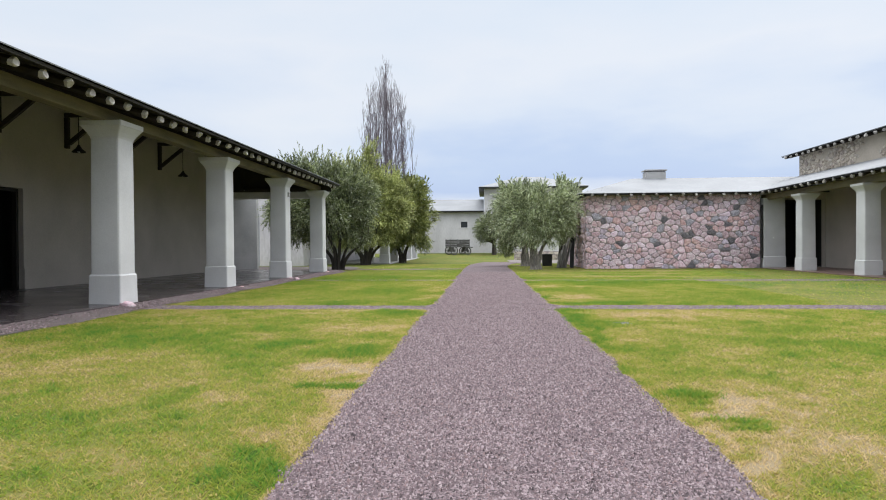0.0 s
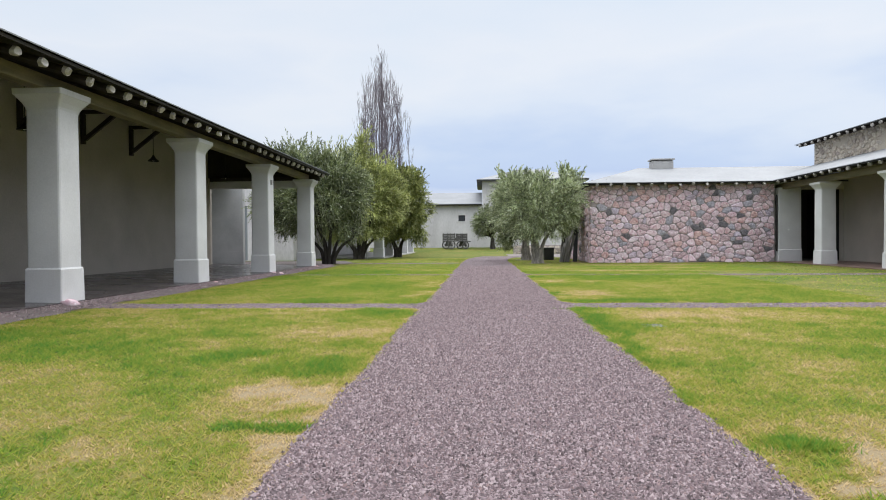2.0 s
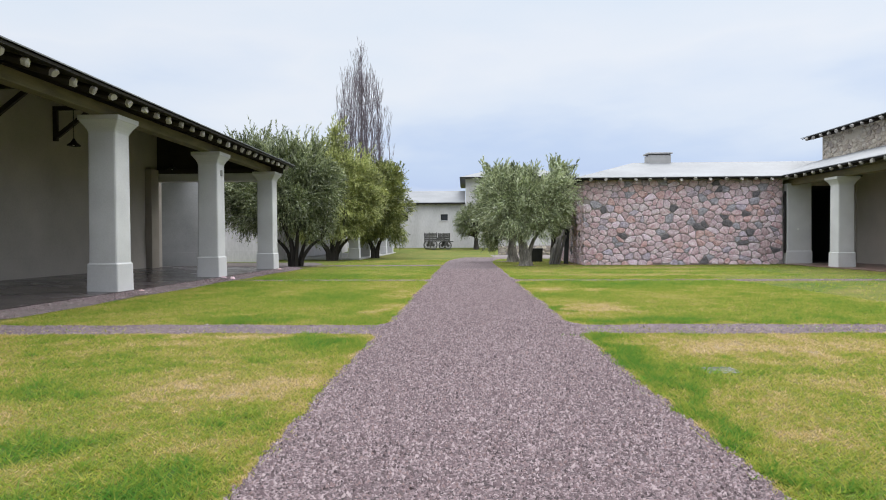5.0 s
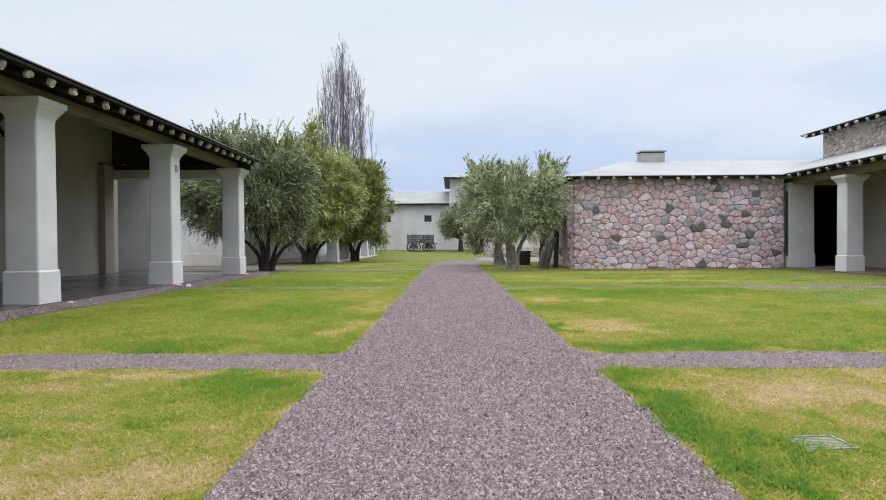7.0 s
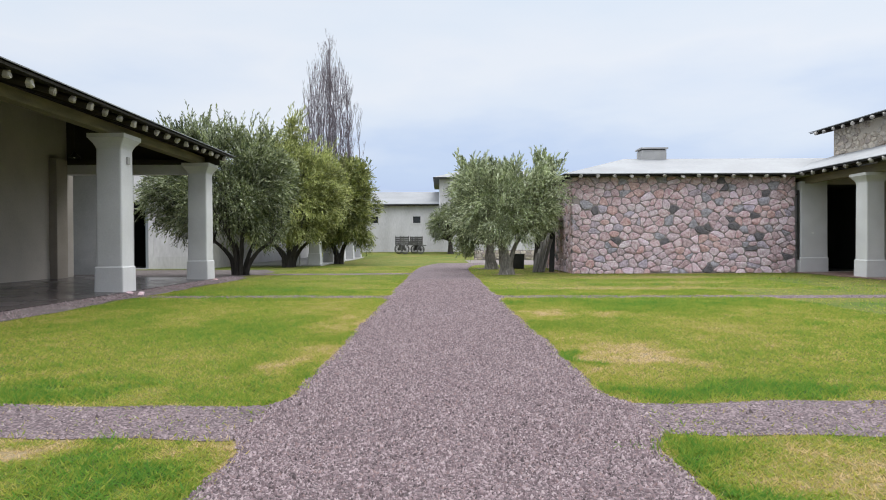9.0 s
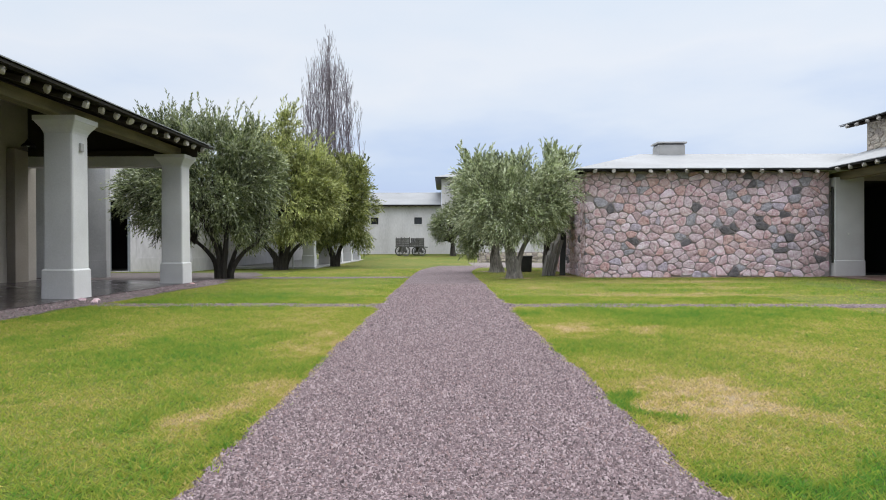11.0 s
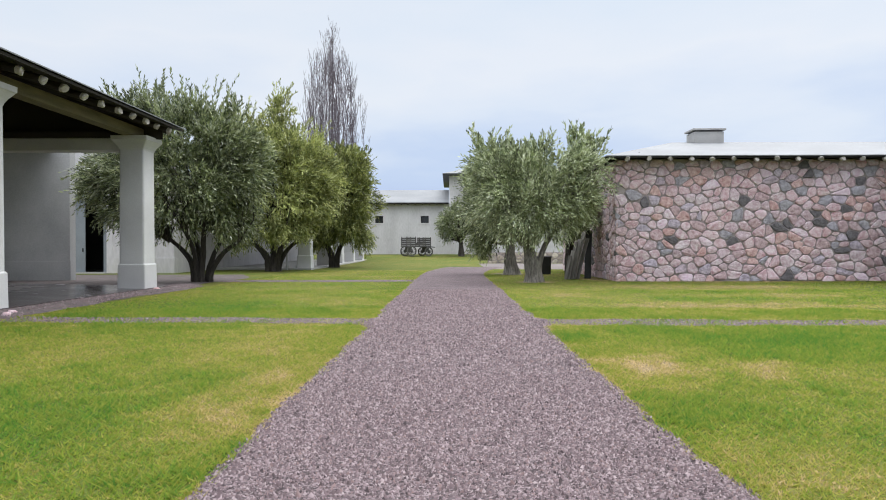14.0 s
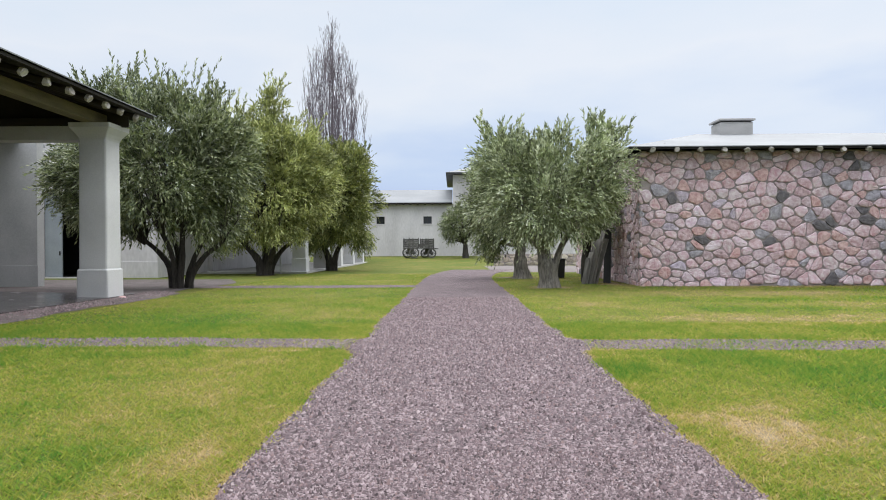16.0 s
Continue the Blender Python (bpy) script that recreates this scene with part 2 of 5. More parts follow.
def chip_bed():
    """Crushed gravel seen as a bed: small angular cells of many tones with dark gaps, and broad worn drifts."""
    m = bpy.data.materials.new("gravel_bed")
    m.use_nodes = True
    n, l = m.node_tree.nodes, m.node_tree.links
    p = n["Principled BSDF"]
    geo = n.new("ShaderNodeNewGeometry")
    cells = n.new("ShaderNodeTexVoronoi")
    cells.inputs["Scale"].default_value = 68.0
    l.new(geo.outputs["Position"], cells.inputs["Vector"])
    sep = n.new("ShaderNodeSeparateColor")
    l.new(cells.outputs["Color"], sep.inputs["Color"])
    ramp = n.new("ShaderNodeValToRGB")
    els = ramp.color_ramp.elements
    els[0].position, els[0].color = 0.0, (0.040, 0.029, 0.032, 1)
    els[1].position, els[1].color = 1.0, (0.255, 0.198, 0.207, 1)
    mid = els.new(0.55)
    mid.color = (0.128, 0.092, 0.098, 1)
    l.new(sep.outputs[0], ramp.inputs["Fac"])
    broad = n.new("ShaderNodeTexNoise")
    broad.inputs["Scale"].default_value, broad.inputs["Detail"].default_value = 1.3, 4
    l.new(geo.outputs["Position"], broad.inputs["Vector"])
    drift = n.new("ShaderNodeMapRange")
    drift.inputs["From Min"].default_value, drift.inputs["From Max"].default_value = 0.3, 0.7
    drift.inputs["To Min"].default_value, drift.inputs["To Max"].default_value = 0.82, 1.12
    l.new(broad.outputs["Fac"], drift.inputs["Value"])
    tint = n.new("ShaderNodeVectorMath")
    tint.operation = "SCALE"
    l.new(ramp.outputs["Color"], tint.inputs[0])
    l.new(drift.outputs["Result"], tint.inputs["Scale"])
    l.new(tint.outputs["Vector"], p.inputs["Base Color"])
    p.inputs["Roughness"].default_value = 0.95
    bump = n.new("ShaderNodeBump")
    bump.invert = True
    bump.inputs["Strength"].default_value, bump.inputs["Distance"].default_value = 0.9, 0.012
    l.new(cells.outputs["Distance"], bump.inputs["Height"])
    l.new(bump.outputs["Normal"], p.inputs["Normal"])
    return m


GRAVEL_BED = chip_bed()
PALE_GRAVEL = surface("pale_gravel_yard", (0.12, 0.10, 0.096), (0.20, 0.172, 0.162), 1.5, 0.95, 0.6, 30)
EARTH = surface("damp_earth_gravel", (0.055, 0.044, 0.042), (0.145, 0.118, 0.114), 2.0, 0.95, 0.7, 34, bump_dist=0.02)
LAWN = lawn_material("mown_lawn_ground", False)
BLADES = lawn_material("grass_blades", True)
OLIVE_BARK = surface("olive_bark", (0.016, 0.013, 0.011), (0.095, 0.082, 0.07), 6.0, 0.9, 1.0, 26, stretch=(3, 3, 0.3), bump_dist=0.07)
PALE_BARK = surface("pale_olive_bark", (0.075, 0.065, 0.056), (0.47, 0.43, 0.38), 6.0, 0.9, 1.0, 26, stretch=(3, 3, 0.3), bump_dist=0.07)
POPLAR_BARK = surface("poplar_twig_bark", (0.10, 0.082, 0.10), (0.21, 0.175, 0.205), 3.0, 0.9, 0.2, 20)
LEAF = let_light_through(many_tones("olive_leaf", ((0.058, 0.074, 0.034), (0.163, 0.2, 0.082), (0.263, 0.292, 0.13), (0.099, 0.126, 0.062), (0.372, 0.401, 0.247), (0.198, 0.232, 0.099), (0.435, 0.458, 0.353)), 0.5, "sprig", 1.1, 4.0, 0.0, 0.01, 0.9, 0.12), 0.15)
LEAF_YELLOW = let_light_through(many_tones("yellow_green_olive_leaf", ((0.148, 0.172, 0.053), (0.31, 0.337, 0.106), (0.423, 0.44, 0.143), (0.195, 0.231, 0.075), (0.53, 0.551, 0.245), (0.339, 0.37, 0.119)), 0.5, "sprig", 1.1, 4.0, 0.0, 0.01, 0.9, 0.12), 0.15)
LEAF_DARK = let_light_through(many_tones("deep_green_olive_leaf", ((0.12, 0.143, 0.043), (0.228, 0.257, 0.074), (0.316, 0.33, 0.099), (0.161, 0.192, 0.066), (0.404, 0.411, 0.17)), 0.5, "sprig", 1.1, 4.0, 0.0, 0.01, 0.9, 0.12), 0.15)
LEAF_SILVER = let_light_through(many_tones("silver_green_olive_leaf", ((0.155, 0.186, 0.096), (0.315, 0.355, 0.194), (0.432, 0.473, 0.274), (0.21, 0.253, 0.13), (0.633, 0.672, 0.469), (0.372, 0.424, 0.223)), 0.5, "sprig", 1.1, 4.0, 0.0, 0.01, 0.9, 0.12), 0.15)
GREY_PLANK = surface("silvered_old_plank", (0.13, 0.12, 0.11), (0.30, 0.28, 0.26), 3.0, 0.85, 0.6, 30, vary="object", spread=0.5, stretch=(4, 4, 0.4))
CART_WOOD = surface("weathered_cart_wood", (0.05, 0.047, 0.045), (0.13, 0.125, 0.12), 3.0, 0.85, 0.4, 20, vary="object", spread=0.3)
IRON = surface("dark_iron", (0.02, 0.02, 0.02), (0.05, 0.048, 0.045), 5.0, 0.5, 0.2, 40, metallic=0.6)
GALV = surface("galvanised_grate", (0.15, 0.155, 0.16), (0.26, 0.265, 0.27), 6.0, 0.55, 0.2, 40, metallic=0.3)
# Near-black base colour stands for the darkness inside the rooms.
DARK_VOID = surface("unlit_room_black", (0.02, 0.02, 0.02), (0.04, 0.039, 0.038), 1.0, 0.9, 0.1, 20)
BLUE_DOOR = surface("grey_blue_painted_steel", (0.20, 0.225, 0.25), (0.28, 0.305, 0.33), 1.2, 0.5, 0.1, 20)
BIN_DARK = surface("black_painted_metal", (0.012, 0.012, 0.013), (0.03, 0.03, 0.03), 4.0, 0.45, 0.1, 30)
CEMENT = surface("grey_cement_cap", (0.34, 0.33, 0.325), (0.48, 0.47, 0.46), 2.0, 0.9, 0.3, 30)
WHITE_PAINT = surface("white_enamel", (0.74, 0.74, 0.72), (0.82, 0.82, 0.80), 3.0, 0.4, 0.05, 30)
GLASS_DARK = surface("unlit_window_glass", (0.02, 0.022, 0.025), (0.035, 0.038, 0.04), 1.0, 0.08, 0.0, 10, rough_var=0.02)


# ---- mesh helpers ----
def link_mesh(name, bm, material, smooth=False):
    me = bpy.data.meshes.new(name)
    bm.to_mesh(me)
    bm.free()
    me.materials.append(material)
    if smooth:
        me.polygons.foreach_set("use_smooth", [True] * len(me.polygons))
    return new(name, me)


def part(name, bm, material, parent, label="", smooth=False):
    ob = link_mesh(name, bm, material, smooth)
    ob.parent = parent
    return tagged(ob, label)


def shared(name, data, parent, m):
    ob = new(name, data)
    ob.parent = parent
    ob.matrix_basis = m
    return ob


def thing(name, at, label, category, group="", kind=""):
    ob = new(name)
    ob.matrix_basis = at if isinstance(at, Matrix) else pose(*at)
    return tagged(ob, label, category, group, kind)


def raw_mesh(name, verts, faces, material, smooth=False):
    """A mesh from numpy arrays: verts (n, 3) and faces (m, k)."""
    me = bpy.data.meshes.new(name)
    verts, faces = np.asarray(verts, np.float32), np.asarray(faces, np.int32)
    k = faces.shape[1]
    me.vertices.add(len(verts))
    me.vertices.foreach_set("co", verts.ravel())
    me.loops.add(faces.size)
    me.loops.foreach_set("vertex_index", faces.ravel())
    me.polygons.add(len(faces))
    me.polygons.foreach_set("loop_start", np.arange(0, faces.size, k, dtype=np.int32))
    if smooth:
        me.polygons.foreach_set("use_smooth", np.ones(len(faces), bool))
    me.update(calc_edges=True)
    me.materials.append(material)
    return me


def add_box(bm, x0, x1, y0, y1, z0, z1, bevel=0.0):
    vs = [bm.verts.new((x, y, z)) for z in (z0, z1) for y in (y0, y1) for x in (x0, x1)]
    fs = [bm.faces.new([vs[i] for i in q]) for q in ((0, 2, 3, 1), (4, 5, 7, 6), (0, 1, 5, 4), (2, 6, 7, 3), (0, 4, 6, 2), (1, 3, 7, 5))]
    if bevel:
        bmesh.ops.bevel(bm, geom=list({e for f in fs for e in f.edges}), offset=bevel, segments=2, affect="EDGES", profile=0.6)


def box_mesh(x0, x1, y0, y1, z0, z1, bevel=0.0):
    bm = bmesh.new()
    add_box(bm, x0, x1, y0, y1, z0, z1, bevel)
    return bm


def add_tube(bm, points, radii, sides=8, cap=True, wobble=0.0, flutes=0.0):
    rings, side = [], None
    pts = [Vector(p) for p in points]
    for i, (p, r) in enumerate(zip(pts, radii)):
        d = (pts[min(i + 1, len(pts) - 1)] - pts[max(i - 1, 0)]).normalized()
        side = d.orthogonal().normalized() if side is None else (side - d * side.dot(d)).normalized()
        up = d.cross(side)
        ring = []
        for k in range(sides):
            a = 2 * math.pi * k / sides
            rr = r * (1 + wobble * noise.noise(p * 2.3 + Vector((math.cos(a) * 1.7, math.sin(a) * 1.7, i * 0.2)))) * (1 + flutes * math.sin(5 * a + 0.5 * i) + 0.5 * flutes * math.sin(8 * a - 0.7 * i))
            ring.append(bm.verts.new(p + (side * math.cos(a) + up * math.sin(a)) * rr))
        rings.append(ring)
    for a, b in zip(rings, rings[1:]):
        for k in range(sides):
            bm.faces.new((a[k], a[(k + 1) % sides], b[(k + 1) % sides], b[k]))
    if cap:
        bm.faces.new(rings[0][::-1])
        bm.faces.new(rings[-1])


def square_loft(rings, corner=0.03, seg=2, wave=0.0, seed=0):
    """A closed upright body of rounded-square sections: rings of (z, half width)."""
    bm, loops = bmesh.new(), []
    for z, h in rings:
        loop = []
        for cx, cy, a0 in ((1, 1, 0), (-1, 1, 90), (-1, -1, 180), (1, -1, 270)):
            for s in range(seg + 1):
                a = radians(a0 + 90 * s / seg)
                x, y = cx * (h - corner) + corner * math.cos(a), cy * (h - corner) + corner * math.sin(a)
                d = 1 + wave * noise.noise(Vector((cx * 3 + seed, cy * 3, z * 1.4)))
                loop.append(bm.verts.new((x * d, y * d, z)))
        loops.append(loop)
    n = len(loops[0])
    for a, b in zip(loops, loops[1:]):
        for k in range(n):
            bm.faces.new((a[k], a[(k + 1) % n], b[(k + 1) % n], b[k]))
    bm.faces.new(loops[0][::-1])
    bm.faces.new(loops[-1])
    return bm


def wall_mesh(axis, pos, thick, a0, a1, z0, z1, holes=()):
    """A wall with thickness and real openings. axis 'x': runs along x with its faces at y = pos and pos + thick; 'y': the other way.
    holes: (a from, a to, z from, z to)."""
    bm = bmesh.new()
    us = sorted({a0, a1, *[h[0] for h in holes], *[h[1] for h in holes]})
    vs = sorted({z0, z1, *[h[2] for h in holes], *[h[3] for h in holes]})
    us, vs = [u for u in us if a0 <= u <= a1], [v for v in vs if z0 <= v <= z1]
    made = {}

    def vert(u, w, v):
        key = (u, w, v)
        if key not in made:
            y = pos + thick * w
            made[key] = bm.verts.new((u, y, v) if axis == "x" else (y, u, v))
        return made[key]

    def solid(i, j):
        if not (0 <= i < len(us) - 1 and 0 <= j < len(vs) - 1):
            return False
        cu, cv = (us[i] + us[i + 1]) / 2, (vs[j] + vs[j + 1]) / 2
        return not any(h[0] < cu < h[1] and h[2] < cv < h[3] for h in holes)

    for i in range(len(us) - 1):
        for j in range(len(vs) - 1):
            if not solid(i, j):
                continue
            q = ((us[i], vs[j]), (us[i + 1], vs[j]), (us[i + 1], vs[j + 1]), (us[i], vs[j + 1]))
            bm.faces.new([vert(u, 0, v) for u, v in q])
            bm.faces.new([vert(u, 1, v) for u, v in q[::-1]])
            for (di, dj), (p, r) in zip(((0, -1), (1, 0), (0, 1), (-1, 0)), zip(q, q[1:] + q[:1])):
                if not solid(i + di, j + dj):
                    bm.faces.new([vert(*p[:1], 0, p[1]), vert(p[0], 1, p[1]), vert(r[0], 1, r[1]), vert(r[0], 0, r[1])])
    bmesh.ops.recalc_face_normals(bm, faces=bm.faces)
    return bm


def structure(name, bm, material, label, category, smooth=False):
    return tagged(link_mesh(name, bm, material, smooth), label, category, kind="structure")


def slab_mesh(corners, thick):
    """A flat sheet with thickness under four corners."""
    bm = bmesh.new()
    top = [bm.verts.new(c) for c in corners]
    low = [bm.verts.new((c[0], c[1], c[2] - thick)) for c in corners]
    n = len(top)
    bm.faces.new(top)
    bm.faces.new(low[::-1])
    for k in range(n):
        bm.faces.new((top[k], low[k], low[(k + 1) % n], top[(k + 1) % n]))
    bmesh.ops.recalc_face_normals(bm, faces=bm.faces)
    return bm


def smoothstep(a, b, v):
    s = np.clip((v - a) / (b - a), 0, 1)
    return s * s * (3 - 2 * s)


# ---- plan: ground and paths ----
PATH_L, PATH_R = -1.27, 1.58
CROSSINGS = ((15.0, 16.0), (27.05, 27.95))
LEFT_LAWN_EDGE = -8.0


def ground_z(x, y):
    return -0.1 + 0.5 * smoothstep(72, 94, y) + 0 * x


NOISE_GRID = np.random.default_rng(77).random((64, 64))


def value_noise(x, y):
    """Smooth lattice noise, 0 to 1, one cell a unit."""
    i, j = np.floor(x).astype(int), np.floor(y).astype(int)
    u, v = x - i, y - j
    u, v = u * u * (3 - 2 * u), v * v * (3 - 2 * v)
    g = NOISE_GRID
    i0, i1, j0, j1 = i % 64, (i + 1) % 64, j % 64, (j + 1) % 64
    return (g[i0, j0] * (1 - u) + g[i1, j0] * u) * (1 - v) + (g[i0, j1] * (1 - u) + g[i1, j1] * u) * v


def path_edges(y):
    """Left and right edge of the main gravel walk, with rounded corners at the crossings and a bend at its end."""
    y = np.asarray(y, float)
    wob = 0.08 * (value_noise(y * 0.8, y * 0 + 3.3) - 0.5) + 0.06 * (value_noise(y * 2.9, y * 0 + 9.3) - 0.5) + 0.03 * (value_noise(y * 9.0, y * 0 + 17.3) - 0.5)
    wob2 = 0.08 * (value_noise(y * 0.8 + 7, y * 0 + 23.3) - 0.5) + 0.06 * (value_noise(y * 3.1, y * 0 + 29.3) - 0.5) + 0.03 * (value_noise(y * 9.4, y * 0 + 37.3) - 0.5)
    grow = np.zeros_like(y)
    for a, b in CROSSINGS:
        d = np.maximum(np.maximum(a - y, y - b), 0)
        grow = np.maximum(grow, 0.13 * np.clip(1 - d / 0.35, 0, 1) ** 2)
    bend = 0.012 * np.maximum(y - 45, 0) ** 2
    return PATH_L + wob - grow + bend * 0.6, PATH_R + wob2 + grow + bend


def cross_edges(a, b, x):
    skew = (0.15 - 0.045 * x) if a > 20 else 0.0 * x
    a, b = a + skew, b + skew
    return a + 0.05 * np.sin(x * 1.3) + 0.03 * np.sin(x * 5.1), b + 0.05 * np.sin(x * 1.6 + 2) + 0.03 * np.sin(x * 4.7)


def on_gravel(x, y):
    lo, hi = path_edges(y)
    hit = (x > lo) & (x < hi) & (y < 58)
    for a, b in CROSSINGS:
        p, q = cross_edges(a, b, x)
        hit |= (y > p) & (y < q)
    hit |= (y > 40.4) & (y < 42.0) & (x < PATH_L)
    return hit


# lawn patches: centre, half sizes, how much drier (+) or lusher (-)
PATCHES = ((-1.8, 7.75, 0.55, 0.75, 0.55), (-1.38, 6.75, 0.22, 0.9, 0.50), (-2.35, 6.15, 0.45, 0.3, 0.14), (-1.61, 6.80, 0.20, 0.22, -0.75), (-1.74, 8.75, 0.30, 0.45, -0.35),
           (1.92, 5.72, 0.36, 0.26, 0.70), (2.45, 6.05, 0.5, 0.5, 0.34), (1.68, 4.6, 0.16, 0.9, 0.45), (2.25, 4.9, 0.55, 0.5, 0.28), (1.93, 6.35, 0.24, 0.22, -0.55), (1.98, 5.28, 0.22, 0.2, -0.45),
           (2.9, 9.6, 1.1, 1.8, 0.15), (2.75, 13.6, 0.75, 1.2, 0.20), (4.6, 13.7, 1.6, 1.0, 0.18), (3.1, 12.45, 0.55, 0.35, -0.32), (2.2, 12.5, 0.16, 0.3, -0.25), (1.72, 13.2, 0.14, 1.7, -0.40), (1.70, 10.5, 0.12, 1.3, -0.28),
           (-2.3, 11.3, 0.8, 1.3, 0.18), (-3.4, 12.8, 2.2, 1.9, 0.13), (2.6, 7.6, 0.9, 1.0, 0.10), (3.6, 6.2, 2.0, 2.6, 0.13), (-4.6, 9.8, 1.4, 0.9, -0.14), (-1.6, 4.2, 0.3, 0.4, -0.28), (-2.3, 5.2, 0.8, 0.8, 0.10), (-1.95, 14.3, 0.4, 0.3, -0.28), (-3.2, 14.85, 1.9, 0.12, 0.35),
           (-3.7, 16.6, 0.8, 0.45, -0.30), (-1.75, 17.7, 0.32, 0.7, 0.36), (-1.55, 18.6, 0.2, 0.7, 0.25), (-1.7, 21.6, 0.35, 1.4, 0.25), (-4.0, 21.0, 2.0, 2.0, -0.10),
           (2.3, 18.7, 0.65, 1.0, 0.36), (2.7, 18.2, 0.5, 0.5, 0.20), (1.70, 18.2, 0.18, 0.35, -0.55), (3.4, 16.4, 2.2, 0.28, -0.32), (1.6, 17.6, 0.1, 0.4, 0.3), (4.6, 19.5, 1.4, 2.0, 0.10),
           (2.2, 23.5, 0.5, 0.6, 0.48), (3.4, 23.3, 0.4, 0.5, 0.30), (5.5, 25.4, 3.4, 0.9, -0.16), (1.85, 25.6, 0.3, 0.9, -0.22),
           (6.4, 30.6, 3.2, 0.9, 0.30), (8.4, 33.6, 2.6, 0.8, 0.26), (7.5, 37.2, 5.0, 1.2, 0.26), (3.0, 33.5, 1.6, 1.2, 0.18),
           (3.05, 40.2, 0.75, 0.6, 0.6), (2.9, 47.3, 0.8, 0.7, 0.5), (5.7, 42.4, 0.5, 1.6, 0.6), (10.5, 40.3, 6.0, 0.3, 0.3), (-5.0, 30.0, 3.0, 1.5, -0.12))


def dryness(x, y):
    """0 lush, 0.5 yellowing, 1 bare earth."""
    x, y = np.asarray(x, float), np.asarray(y, float)
    near = 1 - smoothstep(13, 17, y)
    v = 0.30 + 0.07 * near
    for f, w in ((0.33, 0.26), (0.9, 0.30), (2.3, 0.27), (5.5, 0.24), (13.0, 0.22)):
        v = v + w * (0.65 + 0.35 * near) * (value_noise(x * f + 11.3 * f, y * f * 0.9 + 5.7) - 0.5)
    wx = x + 0.5 * (value_noise(x * 2.2, y * 2.2 + 9) - 0.5) + 0.22 * (value_noise(x * 7 + 3, y * 7) - 0.5)
    wy = y + 0.7 * (value_noise(x * 2.2 + 31, y * 2.2) - 0.5) + 0.30 * (value_noise(x * 7, y * 7 + 21) - 0.5)
    rag = 0.55 + 0.9 * value_noise(x * 9 + 2, y * 9 + 40)
    for cx, cy, rx, ry, w in PATCHES:
        r2 = ((wx - cx) / rx) ** 2 + ((wy - cy) / ry) ** 2
        v += w * rag * np.exp(-r2 ** 1.5)
    lo, hi = path_edges(y)
    edge = np.minimum(np.abs(x - lo), np.abs(x - hi))
    for a, b in CROSSINGS:
        edge = np.minimum(edge, np.minimum(np.abs(y - a), np.abs(y - b)))
    v += 0.35 * np.clip(1 - edge / 0.07, 0, 1) * (value_noise(x * 3 + 8, y * 3) > 0.45)
    return np.clip(v, 0, 1)


def spaced(*runs):
    out = []
    for a, b, n in runs:
        out.extend(np.linspace(a, b, n, endpoint=False))
    return np.array(out)


xs = np.concatenate([spaced((-2500, -60, 8), (-60, -10, 25), (-10, -3, 40), (-3, 5, 110), (5, 17, 60), (17, 60, 20), (60, 2500, 8)), [2500.0]])
ys = np.concatenate([spaced((-2500, -40, 8), (-40, 0, 20), (0, 26, 230), (26, 50, 90), (50, 95, 60), (95, 160, 10), (160, 2500, 8)), [2500.0]])
gx, gy = np.meshgrid(xs, ys)
gz = ground_z(gx, gy)
gi = np.arange(gx.size).reshape(gx.shape)
gfaces = np.stack([gi[:-1, :-1], gi[:-1, 1:], gi[1:, 1:], gi[1:, :-1]], -1).reshape(-1, 4)
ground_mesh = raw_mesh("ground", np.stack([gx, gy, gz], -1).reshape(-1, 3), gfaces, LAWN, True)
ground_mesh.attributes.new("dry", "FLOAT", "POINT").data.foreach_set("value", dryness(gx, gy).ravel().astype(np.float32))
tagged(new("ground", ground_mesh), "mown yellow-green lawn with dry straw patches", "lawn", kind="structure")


def strip_mesh(name, lows, highs, z, material, z_far=None):
    """A ribbon between two edge lines (n, 2)."""
    rows = 5
    pts, n = [], len(lows)
    for s in np.linspace(0, 1, rows):
        p = lows * (1 - s) + highs * s
        pts.append(np.column_stack([p, np.full(n, z if z_far is None else z * (1 - s) + z_far * s) + ground_z(p[:, 0], p[:, 1]) + 0.1]))
    v = np.concatenate(pts)
    i = np.arange(rows * n).reshape(rows, n)
    f = np.stack([i[:-1, :-1], i[:-1, 1:], i[1:, 1:], i[1:, :-1]], -1).reshape(-1, 4)
    me = raw_mesh(name, v, f, material, True)
    me.flip_normals() if me.polygons[0].normal.z < 0 else None
    return me


yy = np.arange(-8, 58.01, 0.05)
pl, pr = path_edges(yy)
tagged(new("gravel_path", strip_mesh("gravel_path", np.column_stack([pl, yy]), np.column_stack([pr, yy]), -0.090, GRAVEL_BED)), "straight purple-grey gravel walk through the lawn", "path", kind="structure")
for a, b in CROSSINGS:
    for x0, x1, s in ((-8.1, PATH_L - 0.05, -1), (PATH_R + 0.05, 16.3, 1)):
        xx = np.arange(x0, x1, 0.1)
        p, q = cross_edges(a, b, xx)
        tagged(new("gravel_crossing", strip_mesh("gravel_crossing", np.column_stack([xx, p]), np.column_stack([xx, q]), -0.095, GRAVEL_BED)), "narrow grey gravel cross path between lawns", "path", kind="structure")
xx = np.arange(-8.6, PATH_L + 0.2, 0.1)
tagged(new("gravel_crossing", strip_mesh("gravel_crossing", np.column_stack([xx, 40.5 + 0.08 * np.sin(xx * 2)]), np.column_stack([xx, 41.9 + 0.08 * np.sin(xx * 1.7)]), -0.095, GRAVEL_BED)), "faint grey gravel path leading to the olive trees", "path", kind="structure")
yy = np.arange(-8, 38.01, 0.1)
